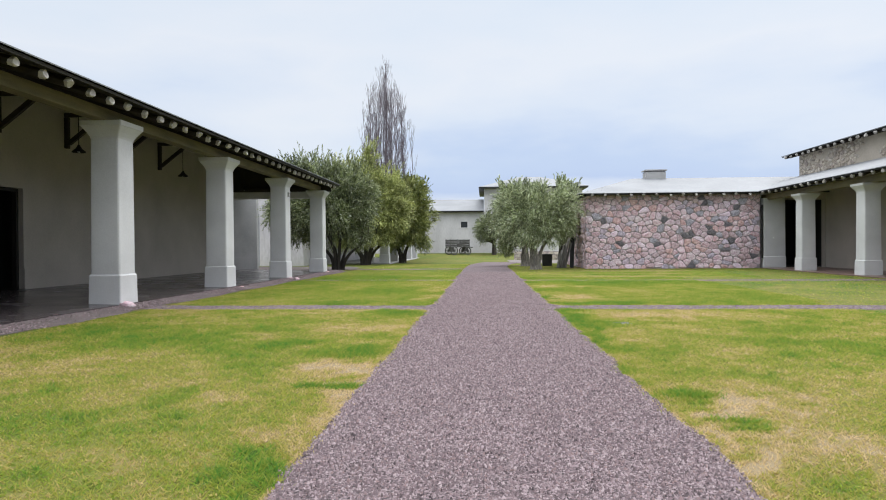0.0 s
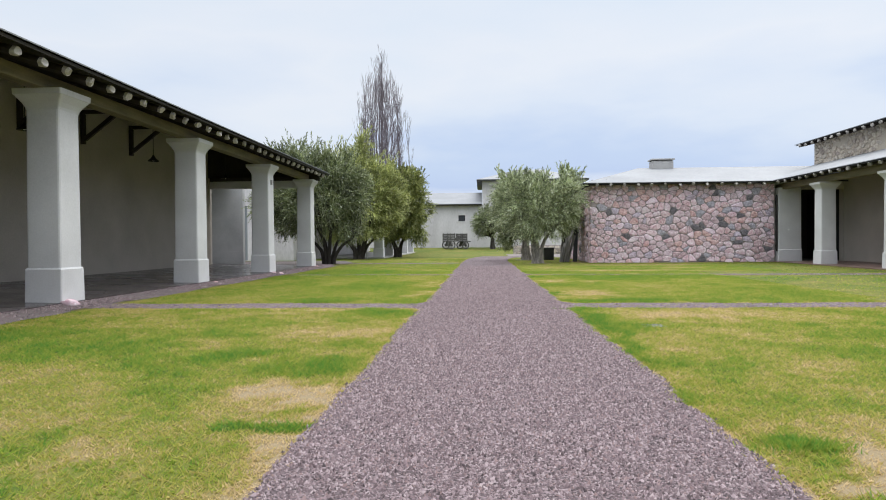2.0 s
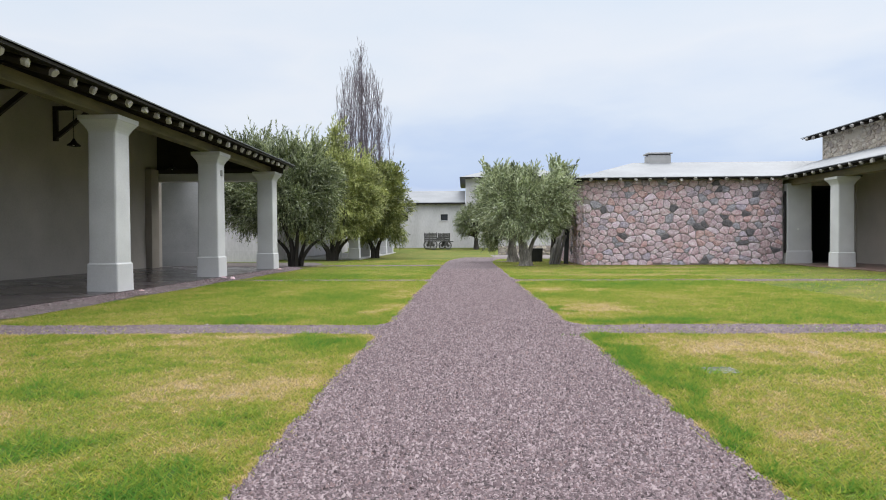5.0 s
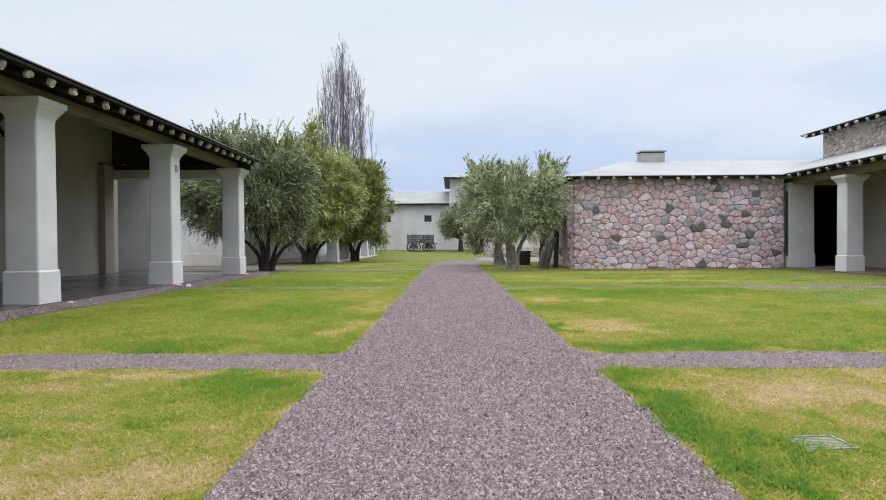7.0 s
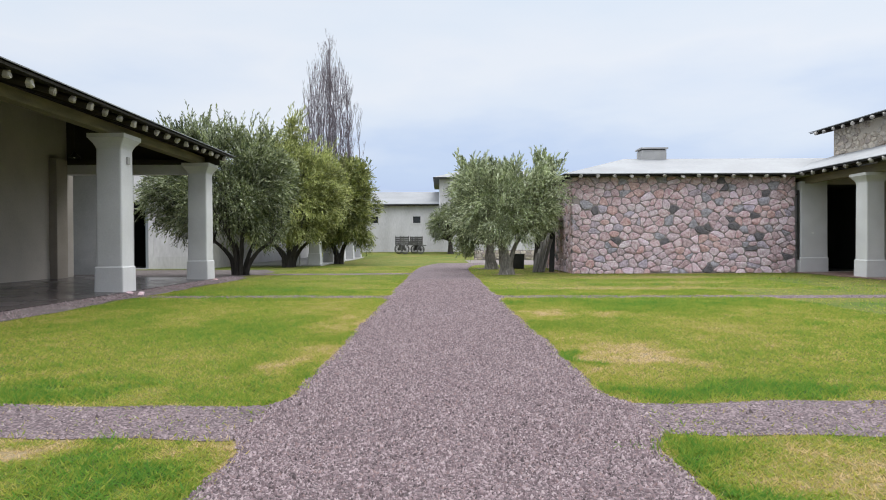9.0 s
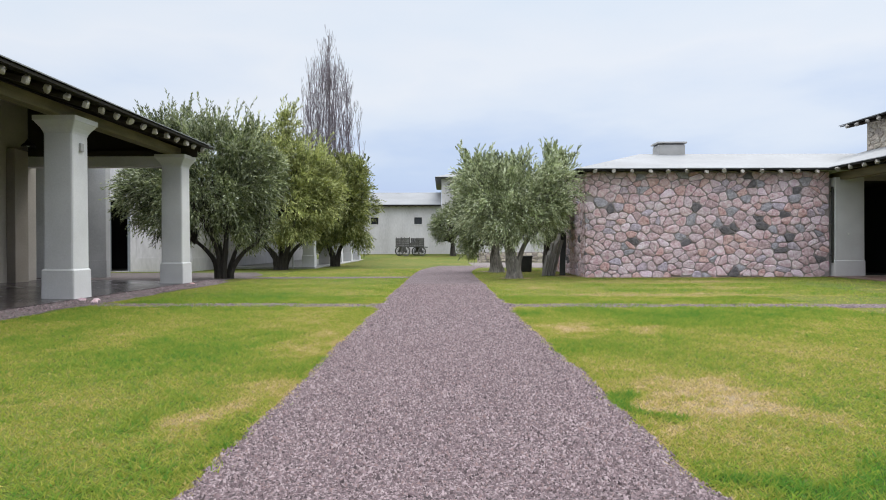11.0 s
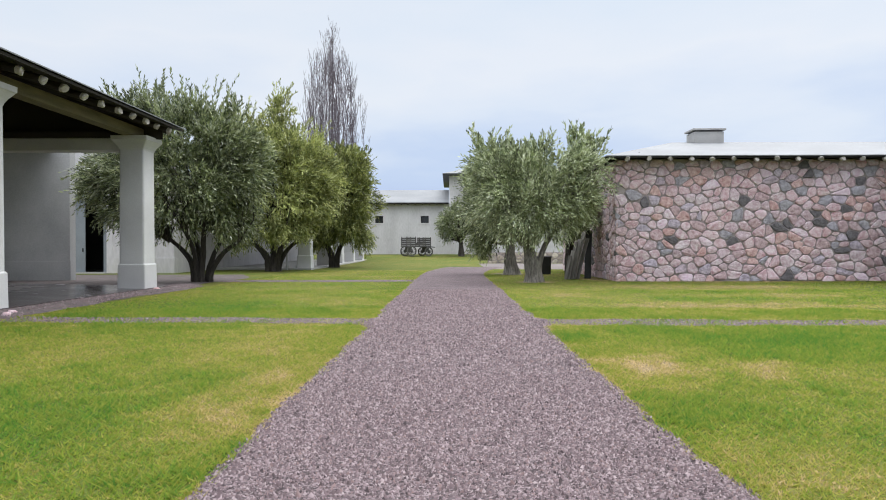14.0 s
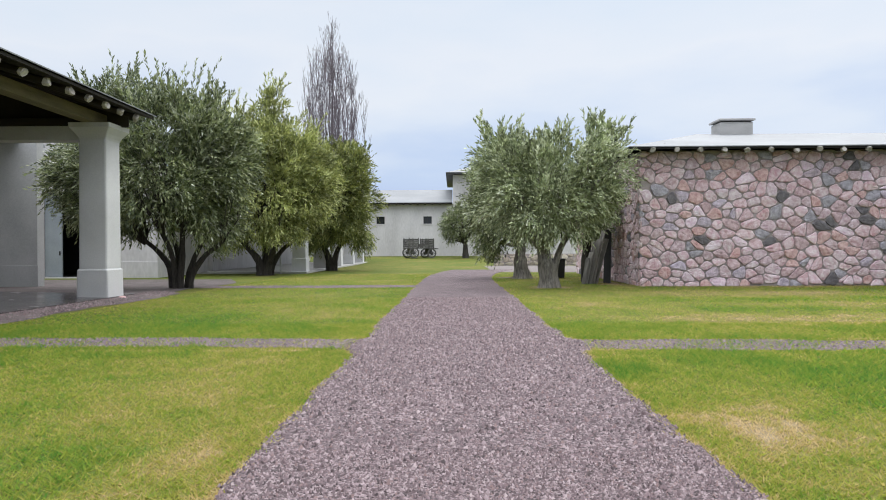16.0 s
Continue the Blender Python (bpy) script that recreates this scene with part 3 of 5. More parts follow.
tagged(new("gravel_border", strip_mesh("gravel_border", np.column_stack([0 * yy - 8.75, yy]), np.column_stack([LEFT_LAWN_EDGE + 0.1 * np.sin(yy * 1.1) + 0.05 * np.sin(yy * 3.7), yy]), -0.008, EARTH, -0.092)), "gravel border along the gallery slab", "path", kind="structure")
yy = np.arange(37, 47.01, 0.1)
tagged(new("gravel_apron", strip_mesh("gravel_apron", np.column_stack([0 * yy - 19.0, yy]), np.column_stack([-8.4 + 0.25 * np.sin(yy * 0.9) - 0.08 * np.maximum(yy - 42, 0) ** 1.5, yy]), -0.090, EARTH)), "damp gravel apron beyond the gallery", "path", kind="structure")
xx = np.arange(2.2, 30, 0.3)
tagged(new("gravel_yard", strip_mesh("gravel_yard", np.column_stack([xx, 53.6 + 0.5 * np.sin(xx * 0.5)]), np.column_stack([xx, 66 + 0.5 * np.sin(xx * 0.4)]), -0.094, PALE_GRAVEL)), "pale gravel yard behind the olive trees", "yard", kind="structure")


# ---- gallery column ----
def gallery_column(at, label, group):
    col = thing("gallery_column", at, label, "column", group)
    part("plinth", square_loft(((-0.15, 0.405), (0.0, 0.405), (0.68, 0.395), (0.715, 0.375)), 0.035, 2, 0.012, 1), STUCCO, col)
    part("shaft", square_loft(((0.70, 0.362), (1.6, 0.36), (2.6, 0.357), (3.4, 0.353), (3.99, 0.35)), 0.045, 2, 0.016, 2), STUCCO, col)
    part("capital", square_loft(((3.975, 0.352), (4.03, 0.365), (4.12, 0.41), (4.21, 0.475), (4.25, 0.50), (4.265, 0.52), (4.38, 0.525)), 0.03, 2, 0.008, 3), STUCCO, col)
    return col


COL_X = -9.07
COL_YS = (2.25, 8.9, 15.6, 22.15, 28.88, 35.5)
first = gallery_column((COL_X, COL_YS[0], 0), "square grey stucco column with plinth and flared capital", "gallery columns")
for y in COL_YS[1:]:
    copy_thing(first, pose(COL_X, y, 0))
for y in (53.97, 59.48, 64.99, 70.5, 76.01):
    copy_thing(first, pose(-8.2, y, 0))
for y in (36.15, 30.4, 24.65, 18.9):
    copy_thing(first, pose(17.02, y, -0.05) @ Matrix.Diagonal((1, 1, 0.925, 1)))

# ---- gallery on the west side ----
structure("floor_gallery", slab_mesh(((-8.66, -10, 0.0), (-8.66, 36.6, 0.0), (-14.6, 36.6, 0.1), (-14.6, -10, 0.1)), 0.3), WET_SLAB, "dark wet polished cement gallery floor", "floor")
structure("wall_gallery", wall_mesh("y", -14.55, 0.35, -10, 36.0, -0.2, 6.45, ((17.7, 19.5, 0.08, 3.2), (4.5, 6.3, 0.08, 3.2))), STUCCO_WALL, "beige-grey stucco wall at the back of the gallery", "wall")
for a, b in ((-10, 4.5), (6.3, 17.7), (19.5, 34.39)):
    structure("baseboard", box_mesh(-14.198, -14.17, a, b, 0.05, 0.74, 0.008), STUCCO_WALL, "projecting grey stucco base course", "baseboard")
structure("wall_gallery_end", wall_mesh("x", 35.65, 0.35, -24.0, -14.56, -0.2, 6.45), STUCCO, "grey stucco wall past the gallery", "wall")
# The pilaster's brown is wall stucco darkened in colour to look shaded.
structure("pilaster_gallery", box_mesh(-14.197, -13.9, 34.4, 35.1, 0.05, 4.5, 0.025), surface("shaded_pilaster_stucco", (0.24, 0.21, 0.175), (0.36, 0.315, 0.27), 0.8, 0.88, 0.3, 22), "stucco pilaster before the end beam, coloured brown for shade", "pilaster")
structure("beam_gallery_end", box_mesh(-14.195, COL_X - 0.353, 35.28, 35.72, 3.99, 4.35, 0.02), STUCCO, "pale stucco cross beam at the gallery's end", "beam")
gable = bmesh.new()
gv = [(x, y, z) for y in (35.56, 35.61) for x, z in ((-14.19, 4.355), (-8.35, 4.355), (-8.35, 4.70), (-14.19, 4.70 + 5.84 * math.tan(radians(16))))]
gq = [gable.verts.new(v) for v in gv]
for q in ((0, 1, 2, 3), (7, 6, 5, 4), (0, 4, 5, 1), (1, 5, 6, 2), (2, 6, 7, 3), (3, 7, 4, 0)):
    gable.faces.new([gq[i] for i in q])
structure("gable_gallery", gable, BOARD_WOOD, "dark boarded gable over the end beam", "gable")
structure("tie_gallery_end", box_mesh(-14.19, COL_X - 0.5, 35.24, 35.54, 4.354, 4.54, 0.02), BEAM_WOOD_X, "dark timber tie over the end beam", "beam")


def leaf_door(at, width, height, label):
    d = thing("door_leaf", at, label, "door")
    part("panel", box_mesh(0, width, -0.03, 0.03, 0.01, height, 0.006), BLUE_DOOR, d)
    part("handle", box_mesh(width - 0.12, width - 0.08, -0.09, -0.03, 1.0, 1.2, 0.008), IRON, d, "dark iron handle")
    return d


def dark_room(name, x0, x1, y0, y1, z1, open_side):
    """Walls behind an opening, their darkness put into a near-black colour."""
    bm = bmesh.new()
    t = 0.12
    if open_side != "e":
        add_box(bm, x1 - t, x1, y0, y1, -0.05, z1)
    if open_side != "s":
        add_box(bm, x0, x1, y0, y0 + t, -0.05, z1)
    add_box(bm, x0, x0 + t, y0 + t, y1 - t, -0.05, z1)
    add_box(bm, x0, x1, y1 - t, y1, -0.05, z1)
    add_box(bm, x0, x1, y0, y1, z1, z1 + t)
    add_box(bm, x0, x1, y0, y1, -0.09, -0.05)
    structure(name, bm, DARK_VOID, "room behind the doorway, coloured near-black as unlit", "room")


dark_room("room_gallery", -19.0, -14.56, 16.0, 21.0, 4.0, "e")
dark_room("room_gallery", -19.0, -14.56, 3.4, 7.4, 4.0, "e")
for y0 in (17.7, 4.5):
    structure("door_frame_gallery", wall_mesh("y", -14.5, 0.14, y0 + 0.002, y0 + 1.798, 0.082, 3.198, ((y0 + 0.1, y0 + 1.7, 0.0, 3.1),)), DARK_WOOD, "dark wooden door frame", "door frame")

# beam on the columns
beam = structure("beam_gallery", box_mesh(COL_X - 0.17, COL_X + 0.17, -10, 36.1, 4.38, 4.66, 0.025), BEAM_WOOD, "long weathered timber beam on the columns", "beam")


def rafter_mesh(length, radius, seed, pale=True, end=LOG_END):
    """A log pointing along +x: roof shade coloured in along its length, bare pale wood at its sawn end."""
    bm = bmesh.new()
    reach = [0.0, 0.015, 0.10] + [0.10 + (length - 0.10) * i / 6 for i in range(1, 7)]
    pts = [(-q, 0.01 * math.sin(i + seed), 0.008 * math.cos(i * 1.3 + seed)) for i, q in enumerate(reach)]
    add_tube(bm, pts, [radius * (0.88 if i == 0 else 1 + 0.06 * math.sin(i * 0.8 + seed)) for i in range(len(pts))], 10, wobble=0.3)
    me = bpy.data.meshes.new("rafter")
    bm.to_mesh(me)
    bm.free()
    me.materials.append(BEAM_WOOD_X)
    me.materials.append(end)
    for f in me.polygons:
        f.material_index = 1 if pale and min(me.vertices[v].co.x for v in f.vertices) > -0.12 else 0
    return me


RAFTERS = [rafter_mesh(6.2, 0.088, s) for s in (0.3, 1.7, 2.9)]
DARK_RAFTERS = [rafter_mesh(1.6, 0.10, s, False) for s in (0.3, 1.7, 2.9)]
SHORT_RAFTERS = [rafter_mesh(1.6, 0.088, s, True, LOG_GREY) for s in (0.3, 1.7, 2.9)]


def log_eave(name, label, meshes, start, step, count, slope):
    """A row of log rafters, each its own piece, under one roof thing. start: pose of the first log's outer end, pointing along +x outwards."""
    roof = tagged(new(name), label, "roof", kind="structure")
    for i in range(count):
        rnd = random.Random(i * 7 + count)
        m = start @ pose(rnd.uniform(-0.03, 0.03), step * i + rnd.uniform(-0.035, 0.035), rnd.uniform(-0.012, 0.012)) @ pose(0, 0, 0, 0, slope, rnd.uniform(-1.2, 1.2)) @ pose(0, 0, 0, rnd.uniform(0, 360), 0, 0)
        shared("rafter", meshes[i % 3], roof, m)
    return roof


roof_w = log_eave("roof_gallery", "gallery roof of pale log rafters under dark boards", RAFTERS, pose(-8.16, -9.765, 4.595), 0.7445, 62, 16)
E16 = math.tan(radians(16))
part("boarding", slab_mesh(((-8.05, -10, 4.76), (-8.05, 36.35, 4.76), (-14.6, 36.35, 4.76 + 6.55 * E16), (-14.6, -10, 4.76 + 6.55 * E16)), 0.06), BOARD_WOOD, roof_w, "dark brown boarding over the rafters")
part("roof_sheet", slab_mesh(((-8.0, -10, 4.80), (-8.0, 36.4, 4.80), (-14.6, 36.4, 4.80 + 6.6 * E16), (-14.6, -10, 4.80 + 6.6 * E16)), 0.025), METAL_ROOF, roof_w, "pale metal roof sheet")


def truss(y):
    t = thing("roof_bracket", (0, y, 0), "dark timber bracket under the gallery roof", "bracket", "gallery brackets")
    part("wall_post", box_mesh(-14.196, -14.06, -0.07, 0.07, 4.74, 5.79, 0.012), BEAM_WOOD_X, t)
    bm = bmesh.new()
    add_tube(bm, [(-14.07, 0, 4.9), (-12.72, 0, 5.93)], (0.095, 0.095), 4)
    part("brace", bm, BEAM_WOOD_X, t)
    part("arm", box_mesh(-14.196, -12.5, -0.07, 0.07, 5.80, 5.93, 0.012), BEAM_WOOD_X, t)
    return t


def pendant(x, y, z):
    lamp = thing("pendant_lamp", (x, y, z), "small dark pendant lamp with a conical shade", "lamp", "gallery lamps")
    bm = bmesh.new()
    add_tube(bm, [(0, 0, 0.14), (0, 0, 1.6)], (0.012, 0.012), 6)
    part("rod", bm, IRON, lamp)
    bm = bmesh.new()
    add_tube(bm, [(0, 0, 0), (0, 0, 0.03), (0, 0, 0.10), (0, 0, 0.17), (0, 0, 0.22)], (0.19, 0.185, 0.10, 0.05, 0.03), 16, cap=False)
    part("shade", bm, IRON, lamp, smooth=True)
    bm = bmesh.new()
    bmesh.ops.create_uvsphere(bm, u_segments=10, v_segments=6, radius=0.05)
    bmesh.ops.translate(bm, verts=bm.verts, vec=(0, 0, 0.05))
    part("bulb", bm, WHITE_PAINT, lamp, smooth=True)
    return lamp


t0 = truss(2.38)
for k in range(1, 9):
    copy_thing(t0, pose(0, 2.38 + 3.2 * k, 0))
p0 = pendant(-11.7, 5.2, 4.12)
for y in (11.8, 18.4, 25.0, 31.6):
    copy_thing(p0, pose(-11.7, y, 4.12))
box = thing("sensor_box", (COL_X + 0.35, COL_YS[4], 3.68), "small grey electric box on a column", "box")
part("case", box_mesh(0, 0.06, -0.07, 0.07, -0.1, 0.1, 0.01), CEMENT, box)

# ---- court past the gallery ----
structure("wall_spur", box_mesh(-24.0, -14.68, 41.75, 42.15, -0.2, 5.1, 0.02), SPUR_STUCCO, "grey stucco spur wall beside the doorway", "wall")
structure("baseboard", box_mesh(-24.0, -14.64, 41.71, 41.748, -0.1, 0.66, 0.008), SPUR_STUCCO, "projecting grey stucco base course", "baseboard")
# Added out of view, only to keep skylight off the spur wall.
structure("shade_slab_court", slab_mesh(((-24, 36.42, 5.3), (-15.3, 36.42, 5.15), (-15.3, 43.2, 5.15), (-24, 43.2, 5.3)), 0.12), METAL_ROOF, "unseen flat slab added to shade the spur wall", "roof")
DW, DL, DR, DT = 48.8, -18.9, -16.93, 3.86  # the door wall's face and its opening
structure("wall_court", wall_mesh("x", DW, 0.4, -24.0, -13.6, -0.2, 6.4, ((DL, DR, -0.09, DT),)), FAR_STUCCO, "white stucco wall with a tall dark doorway", "wall")
structure("trim_court", wall_mesh("x", DW - 0.035, 0.032, DL - 0.3, DR + 0.3, -0.09, DT + 0.26, ((DL, DR, -0.09, DT),)), FAR_STUCCO, "smooth white band round the doorway", "trim")
structure("threshold_court", box_mesh(DL, DR, DW - 0.25, DW + 0.38, -0.12, -0.06, 0.01), CEMENT, "pale cement threshold", "threshold")
structure("baseboard", box_mesh(DR + 0.302, -13.56, DW - 0.04, DW - 0.002, -0.1, 0.66, 0.008), FAR_STUCCO, "projecting white stucco base course", "baseboard")
dark_room("room_court", -20.5, -15.5, DW + 0.41, 53.0, 4.2, "s")
leaf_door((-18.88, DW + 0.12, -0.05), 0.82, DT + 0.03, "grey-blue steel door leaf standing beside a dark opening")
structure("door_post_court", box_mesh(DR - 0.22, DR - 0.03, DW + 0.10, DW + 0.16, -0.06, DT - 0.002, 0.006), BLUE_DOOR, "grey-blue steel door post", "door frame")
structure("wall_court_east", wall_mesh("y", -14.0, 0.4, DW + 0.41, 81.0, -0.2, 5.0), FAR_STUCCO, "white stucco side wall behind the olive trees", "wall")
structure("baseboard", box_mesh(-13.597, -13.56, DW + 0.01, 81, -0.1, 0.66, 0.008), FAR_STUCCO, "projecting white stucco base course", "baseboard")
structure("pilaster_court", box_mesh(-13.56, -13.3, 55.0, 55.8, -0.1, 4.3, 0.02), FAR_STUCCO, "white stucco pilaster on the side wall", "pilaster")

# second gallery farther on
structure("floor_gallery_far", box_mesh(-13.28, -7.7, 53.2, 80.0, -0.3, 0.0, 0.02), CEMENT, "cement floor of the farther gallery", "floor")
structure("beam_gallery_far", box_mesh(-8.37, -8.03, 53.0, 79.4, 4.38, 4.64, 0.025), BEAM_WOOD, "weathered timber beam of the farther gallery", "beam")
roof_f = log_eave("roof_gallery_far", "farther gallery roof with pale log rafters", SHORT_RAFTERS, pose(-7.3, 53.3, 4.56), 0.7445, 36, 16)
part("roof_sheet", slab_mesh(((-7.15, 52.9, 4.78), (-7.15, 79.9, 4.78), (-14.0, 79.9, 4.78 + 6.85 * E16), (-14.0, 52.9, 4.78 + 6.85 * E16)), 0.08), METAL_ROOF, roof_f)

# ---- fieldstone building on the east side ----
def cells(width, height, du, dv, seed):
    """Irregular stone outlines that fill a width by height panel: Voronoi cells of a jittered, staggered grid."""
    rnd = random.Random(seed)
    nu, nv = max(2, round(width / du)), max(2, round(height / dv))
    pts = []
    for j in range(-1, nv + 1):
        for i in range(-1, nu + 1):
            u = (i + 0.5 + (0.25 if j % 2 else -0.25) + rnd.uniform(-0.44, 0.44)) * width / nu
            v = (j + 0.5 + rnd.uniform(-0.44, 0.44)) * height / nv
            if rnd.random() < 0.05 and 0 < i < nu - 1:
                continue
            pts.append((u, v))
            if rnd.random() < 0.07:
                pts.append((u + rnd.uniform(0.3, 0.5) * width / nu, v + rnd.uniform(-0.5, 0.5) * height / nv))
    grid = np.array(pts)
    ratio = du / dv
    for u, v in pts:
        if not (0 <= u <= width and 0 <= v <= height):
            continue
        poly = [(0, 0), (width, 0), (width, height), (0, height)]
        d = ((grid[:, 0] - u) / ratio) ** 2 + (grid[:, 1] - v) ** 2
        for k in np.argsort(d)[1:15]:
            qu, qv = grid[k]
            nx, ny = (qu - u) / ratio ** 2, qv - v
            c = nx * (qu + u) / 2 + ny * (qv + v) / 2
            out = []
            for a, b in zip(poly, poly[1:] + poly[:1]):
                fa, fb = nx * a[0] + ny * a[1] - c, nx * b[0] + ny * b[1] - c
                if fa <= 0:
                    out.append(a)
                if (fa < 0 < fb) or (fb < 0 < fa):
                    s = fa / (fa - fb)
                    out.append((a[0] + s * (b[0] - a[0]), a[1] + s * (b[1] - a[1])))
            poly = out
            if len(poly) < 3:
                break
        if len(poly) >= 3:
            yield poly


def stone_shape(poly, joint, rnd):
    """Centre, vertices and faces of one stone with a rounded, uneven face; local axes u, v and n (outwards)."""
    c = np.mean(poly, axis=0)
    p = np.array(poly) - c
    r = np.linalg.norm(p, axis=1)
    p = p * np.clip(1 - joint * rnd.uniform(0.7, 2.2) / np.maximum(r, 0.05), 0.4, 1)[:, None] * (1 + np.array([rnd.uniform(-0.07, 0.02) for _ in r])[:, None])
    q = p
    for cut, least in ((0.22, 0.06), (0.2, 0.10)):
        nxt = []
        for a, b in zip(q, np.roll(q, -1, axis=0)):
            if np.linalg.norm(b - a) < least:
                nxt.append((a + b) / 2)
            else:
                nxt += [a * (1 - cut) + b * cut, a * cut + b * (1 - cut)]
        q = np.array(nxt)
    n = len(q)
    q = q * (1 + np.array([rnd.uniform(-0.06, 0.03) for _ in range(n)]))[:, None]
    depth = rnd.uniform(0.025, 0.06)
    tilt = np.array([rnd.uniform(-0.08, 0.08), rnd.uniform(-0.08, 0.08)])
    verts = []
    for scale, d in ((1.0, -0.03), (1.0, depth * 0.4), (0.91, depth * 0.9), (0.55, depth * 1.08)):
        for k, pt in enumerate(q):
            s = scale * (1 + rnd.uniform(-0.04, 0.04))
            lift = d + (float(pt @ tilt) + rnd.uniform(-0.009, 0.009) if d > 0 else 0)
            verts.append((pt[0] * s, pt[1] * s, max(lift, 0.004) if d > 0 else d))
    verts.append((0, 0, depth * 1.18))
    faces = []
    for ring in range(3):
        for k in range(n):
            a, b = ring * n + k, ring * n + (k + 1) % n
            faces.append((a, b, b + n, a + n))
    top = 3 * n
    faces += [(top + k, top + (k + 1) % n, 4 * n) for k in range(n)]
    return c, verts, faces


def lay_stones(parent, frame_m, width, height, du, dv, seed, joined=False, keep=None, joint=0.014, at_most=300, heap_mat=STONE_JOINED):
    """Lays fieldstones on a panel. frame_m takes (u, n, v) axes: x along the wall, -y outwards, z up."""
    rnd = random.Random(seed + 5)
    heap_v, heap_f = [], []
    for k, poly in enumerate(cells(width, height, du, dv, seed)):
        if keep and not keep(*np.mean(poly, axis=0)):
            continue
        c, verts, faces = stone_shape(poly, joint, rnd)
        verts = [(u, -d, v) for u, v, d in verts]
        if joined or k >= at_most:
            base = len(heap_v)
            heap_v += [tuple(frame_m @ Vector((u + c[0], d, v + c[1]))) for u, d, v in verts]
            heap_f += [tuple(base + i for i in f) for f in faces]
            continue
        me = bpy.data.meshes.new("stone")
        me.from_pydata(verts, [], faces)
        me.materials.append(STONE)
        shared("stone", me, parent, frame_m @ pose(c[0], 0, c[1]))
    if heap_v:
        me = bpy.data.meshes.new("stones")
        me.from_pydata(heap_v, [], heap_f)
        me.materials.append(heap_mat)
        ob = new("stones", me)
        ob.parent = parent
        tagged(ob, kind="stuff")


SX0, SX1, SY0, SY1 = 6.22, 16.5, 40.65, 52.0
stone_wall = structure("wall_stone", box_mesh(SX0, SX1, SY0, SY0 + 0.45, -0.3, 4.38), MORTAR, "pink and grey fieldstone wall with recessed mortar", "wall")
stone_side = structure("wall_stone_side", box_mesh(SX0, SX0 + 0.45, SY0 + 0.45, SY1, -0.3, 4.38), MORTAR, "pink and grey fieldstone side wall", "wall")
structure("wall_stone_back", box_mesh(SX0 + 0.45, 24, SY1 - 0.45, SY1, -0.3, 4.38), MORTAR, "plain rear wall of the stone building", "wall")

# roofs of the stone building and the east gallery
RIDGE_Y, RIDGE_Z, EAVE = 46.8, 5.97, 4.47
roof_s = log_eave("roof_stone", "low pale metal hip roof over log rafters", SHORT_RAFTERS, pose(6.475, 40.16, 4.335, 0, 0, -90), 0.772, 13, 12)
bm = bmesh.new()
tops = [bm.verts.new(v) for v in ((5.72, 40.15, EAVE), (24, 40.15, EAVE), (24, RIDGE_Y, RIDGE_Z), (10.3, RIDGE_Y, RIDGE_Z), (5.72, 53.4, EAVE), (24, 53.4, EAVE))]
lows = [bm.verts.new(v.co - Vector((0, 0, 0.03))) for v in tops]
for q in ((0, 1, 2, 3), (4, 0, 3), (5, 4, 3, 2)):
    bm.faces.new([tops[i] for i in q])
    bm.faces.new([lows[i] for i in q[::-1]])
for a, b in ((0, 1), (1, 2), (2, 5), (5, 4), (4, 0)):
    bm.faces.new((tops[a], lows[a], lows[b], tops[b]))
bmesh.ops.recalc_face_normals(bm, faces=bm.faces)
part("roof_sheet", bm, METAL_ROOF, roof_s, "pale metal roof sheet")
bm = bmesh.new()
lip = [bm.verts.new(v) for v in ((5.76, 40.19, EAVE - 0.034), (24, 40.19, EAVE - 0.034), (24, 46.7, 5.89), (10.3, 46.7, 5.89), (5.76, 53.3, EAVE - 0.034))]
lipl = [bm.verts.new(v.co - Vector((0, 0, 0.06))) for v in lip]
for q in ((0, 1, 2, 3), (4, 0, 3)):
    bm.faces.new([lip[i] for i in q])
    bm.faces.new([lipl[i] for i in q[::-1]])
for a, b in ((0, 1), (4, 0)):
    bm.faces.new((lip[a], lipl[a], lipl[b], lip[b]))
bmesh.ops.recalc_face_normals(bm, faces=bm.faces)
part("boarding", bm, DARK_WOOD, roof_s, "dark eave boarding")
log_eave("roof_stone_side", "log rafter ends along the side eave", SHORT_RAFTERS, pose(5.68, 52.6, 4.325, 0, 0, 180), 0.8, 15, 12)

ch = thing("chimney", (11.72, 46.9, 5.7), "low grey rendered chimney with a flat cap", "chimney")
part("shaft", box_mesh(-0.54, 0.80, -0.5, 0.5, -0.3, 0.70, 0.015), CEMENT, ch)
part("cap", box_mesh(-0.62, 0.88, -0.58, 0.58, 0.76, 0.84, 0.012), CEMENT, ch, "thin projecting cap slab")
# Solid neck in near-black, painting the shadow below the cap slab.
part("neck", box_mesh(-0.48, 0.74, -0.44, 0.44, 0.70, 0.76), ROOF_EDGE, ch, "neck coloured dark as the shadow under the cap")

# east gallery
structure("floor_east_gallery", box_mesh(16.35, 20.4, -10, 40.55, -0.3, -0.05, 0.02), surface("red_cement_floor", (0.12, 0.075, 0.06), (0.20, 0.13, 0.11), 1.0, 0.4, 0.1, 12), "reddish cement gallery floor", "floor")
pier = structure("pier_east", square_loft(((-0.2, 0.66), (0.62, 0.655), (0.66, 0.63), (4.15, 0.62)), 0.03, 2, 0.006), STUCCO, "broad grey stucco pier beside the stone wall", "pier")
pier.matrix_basis = pose(17.28, 41.12, -0.05)
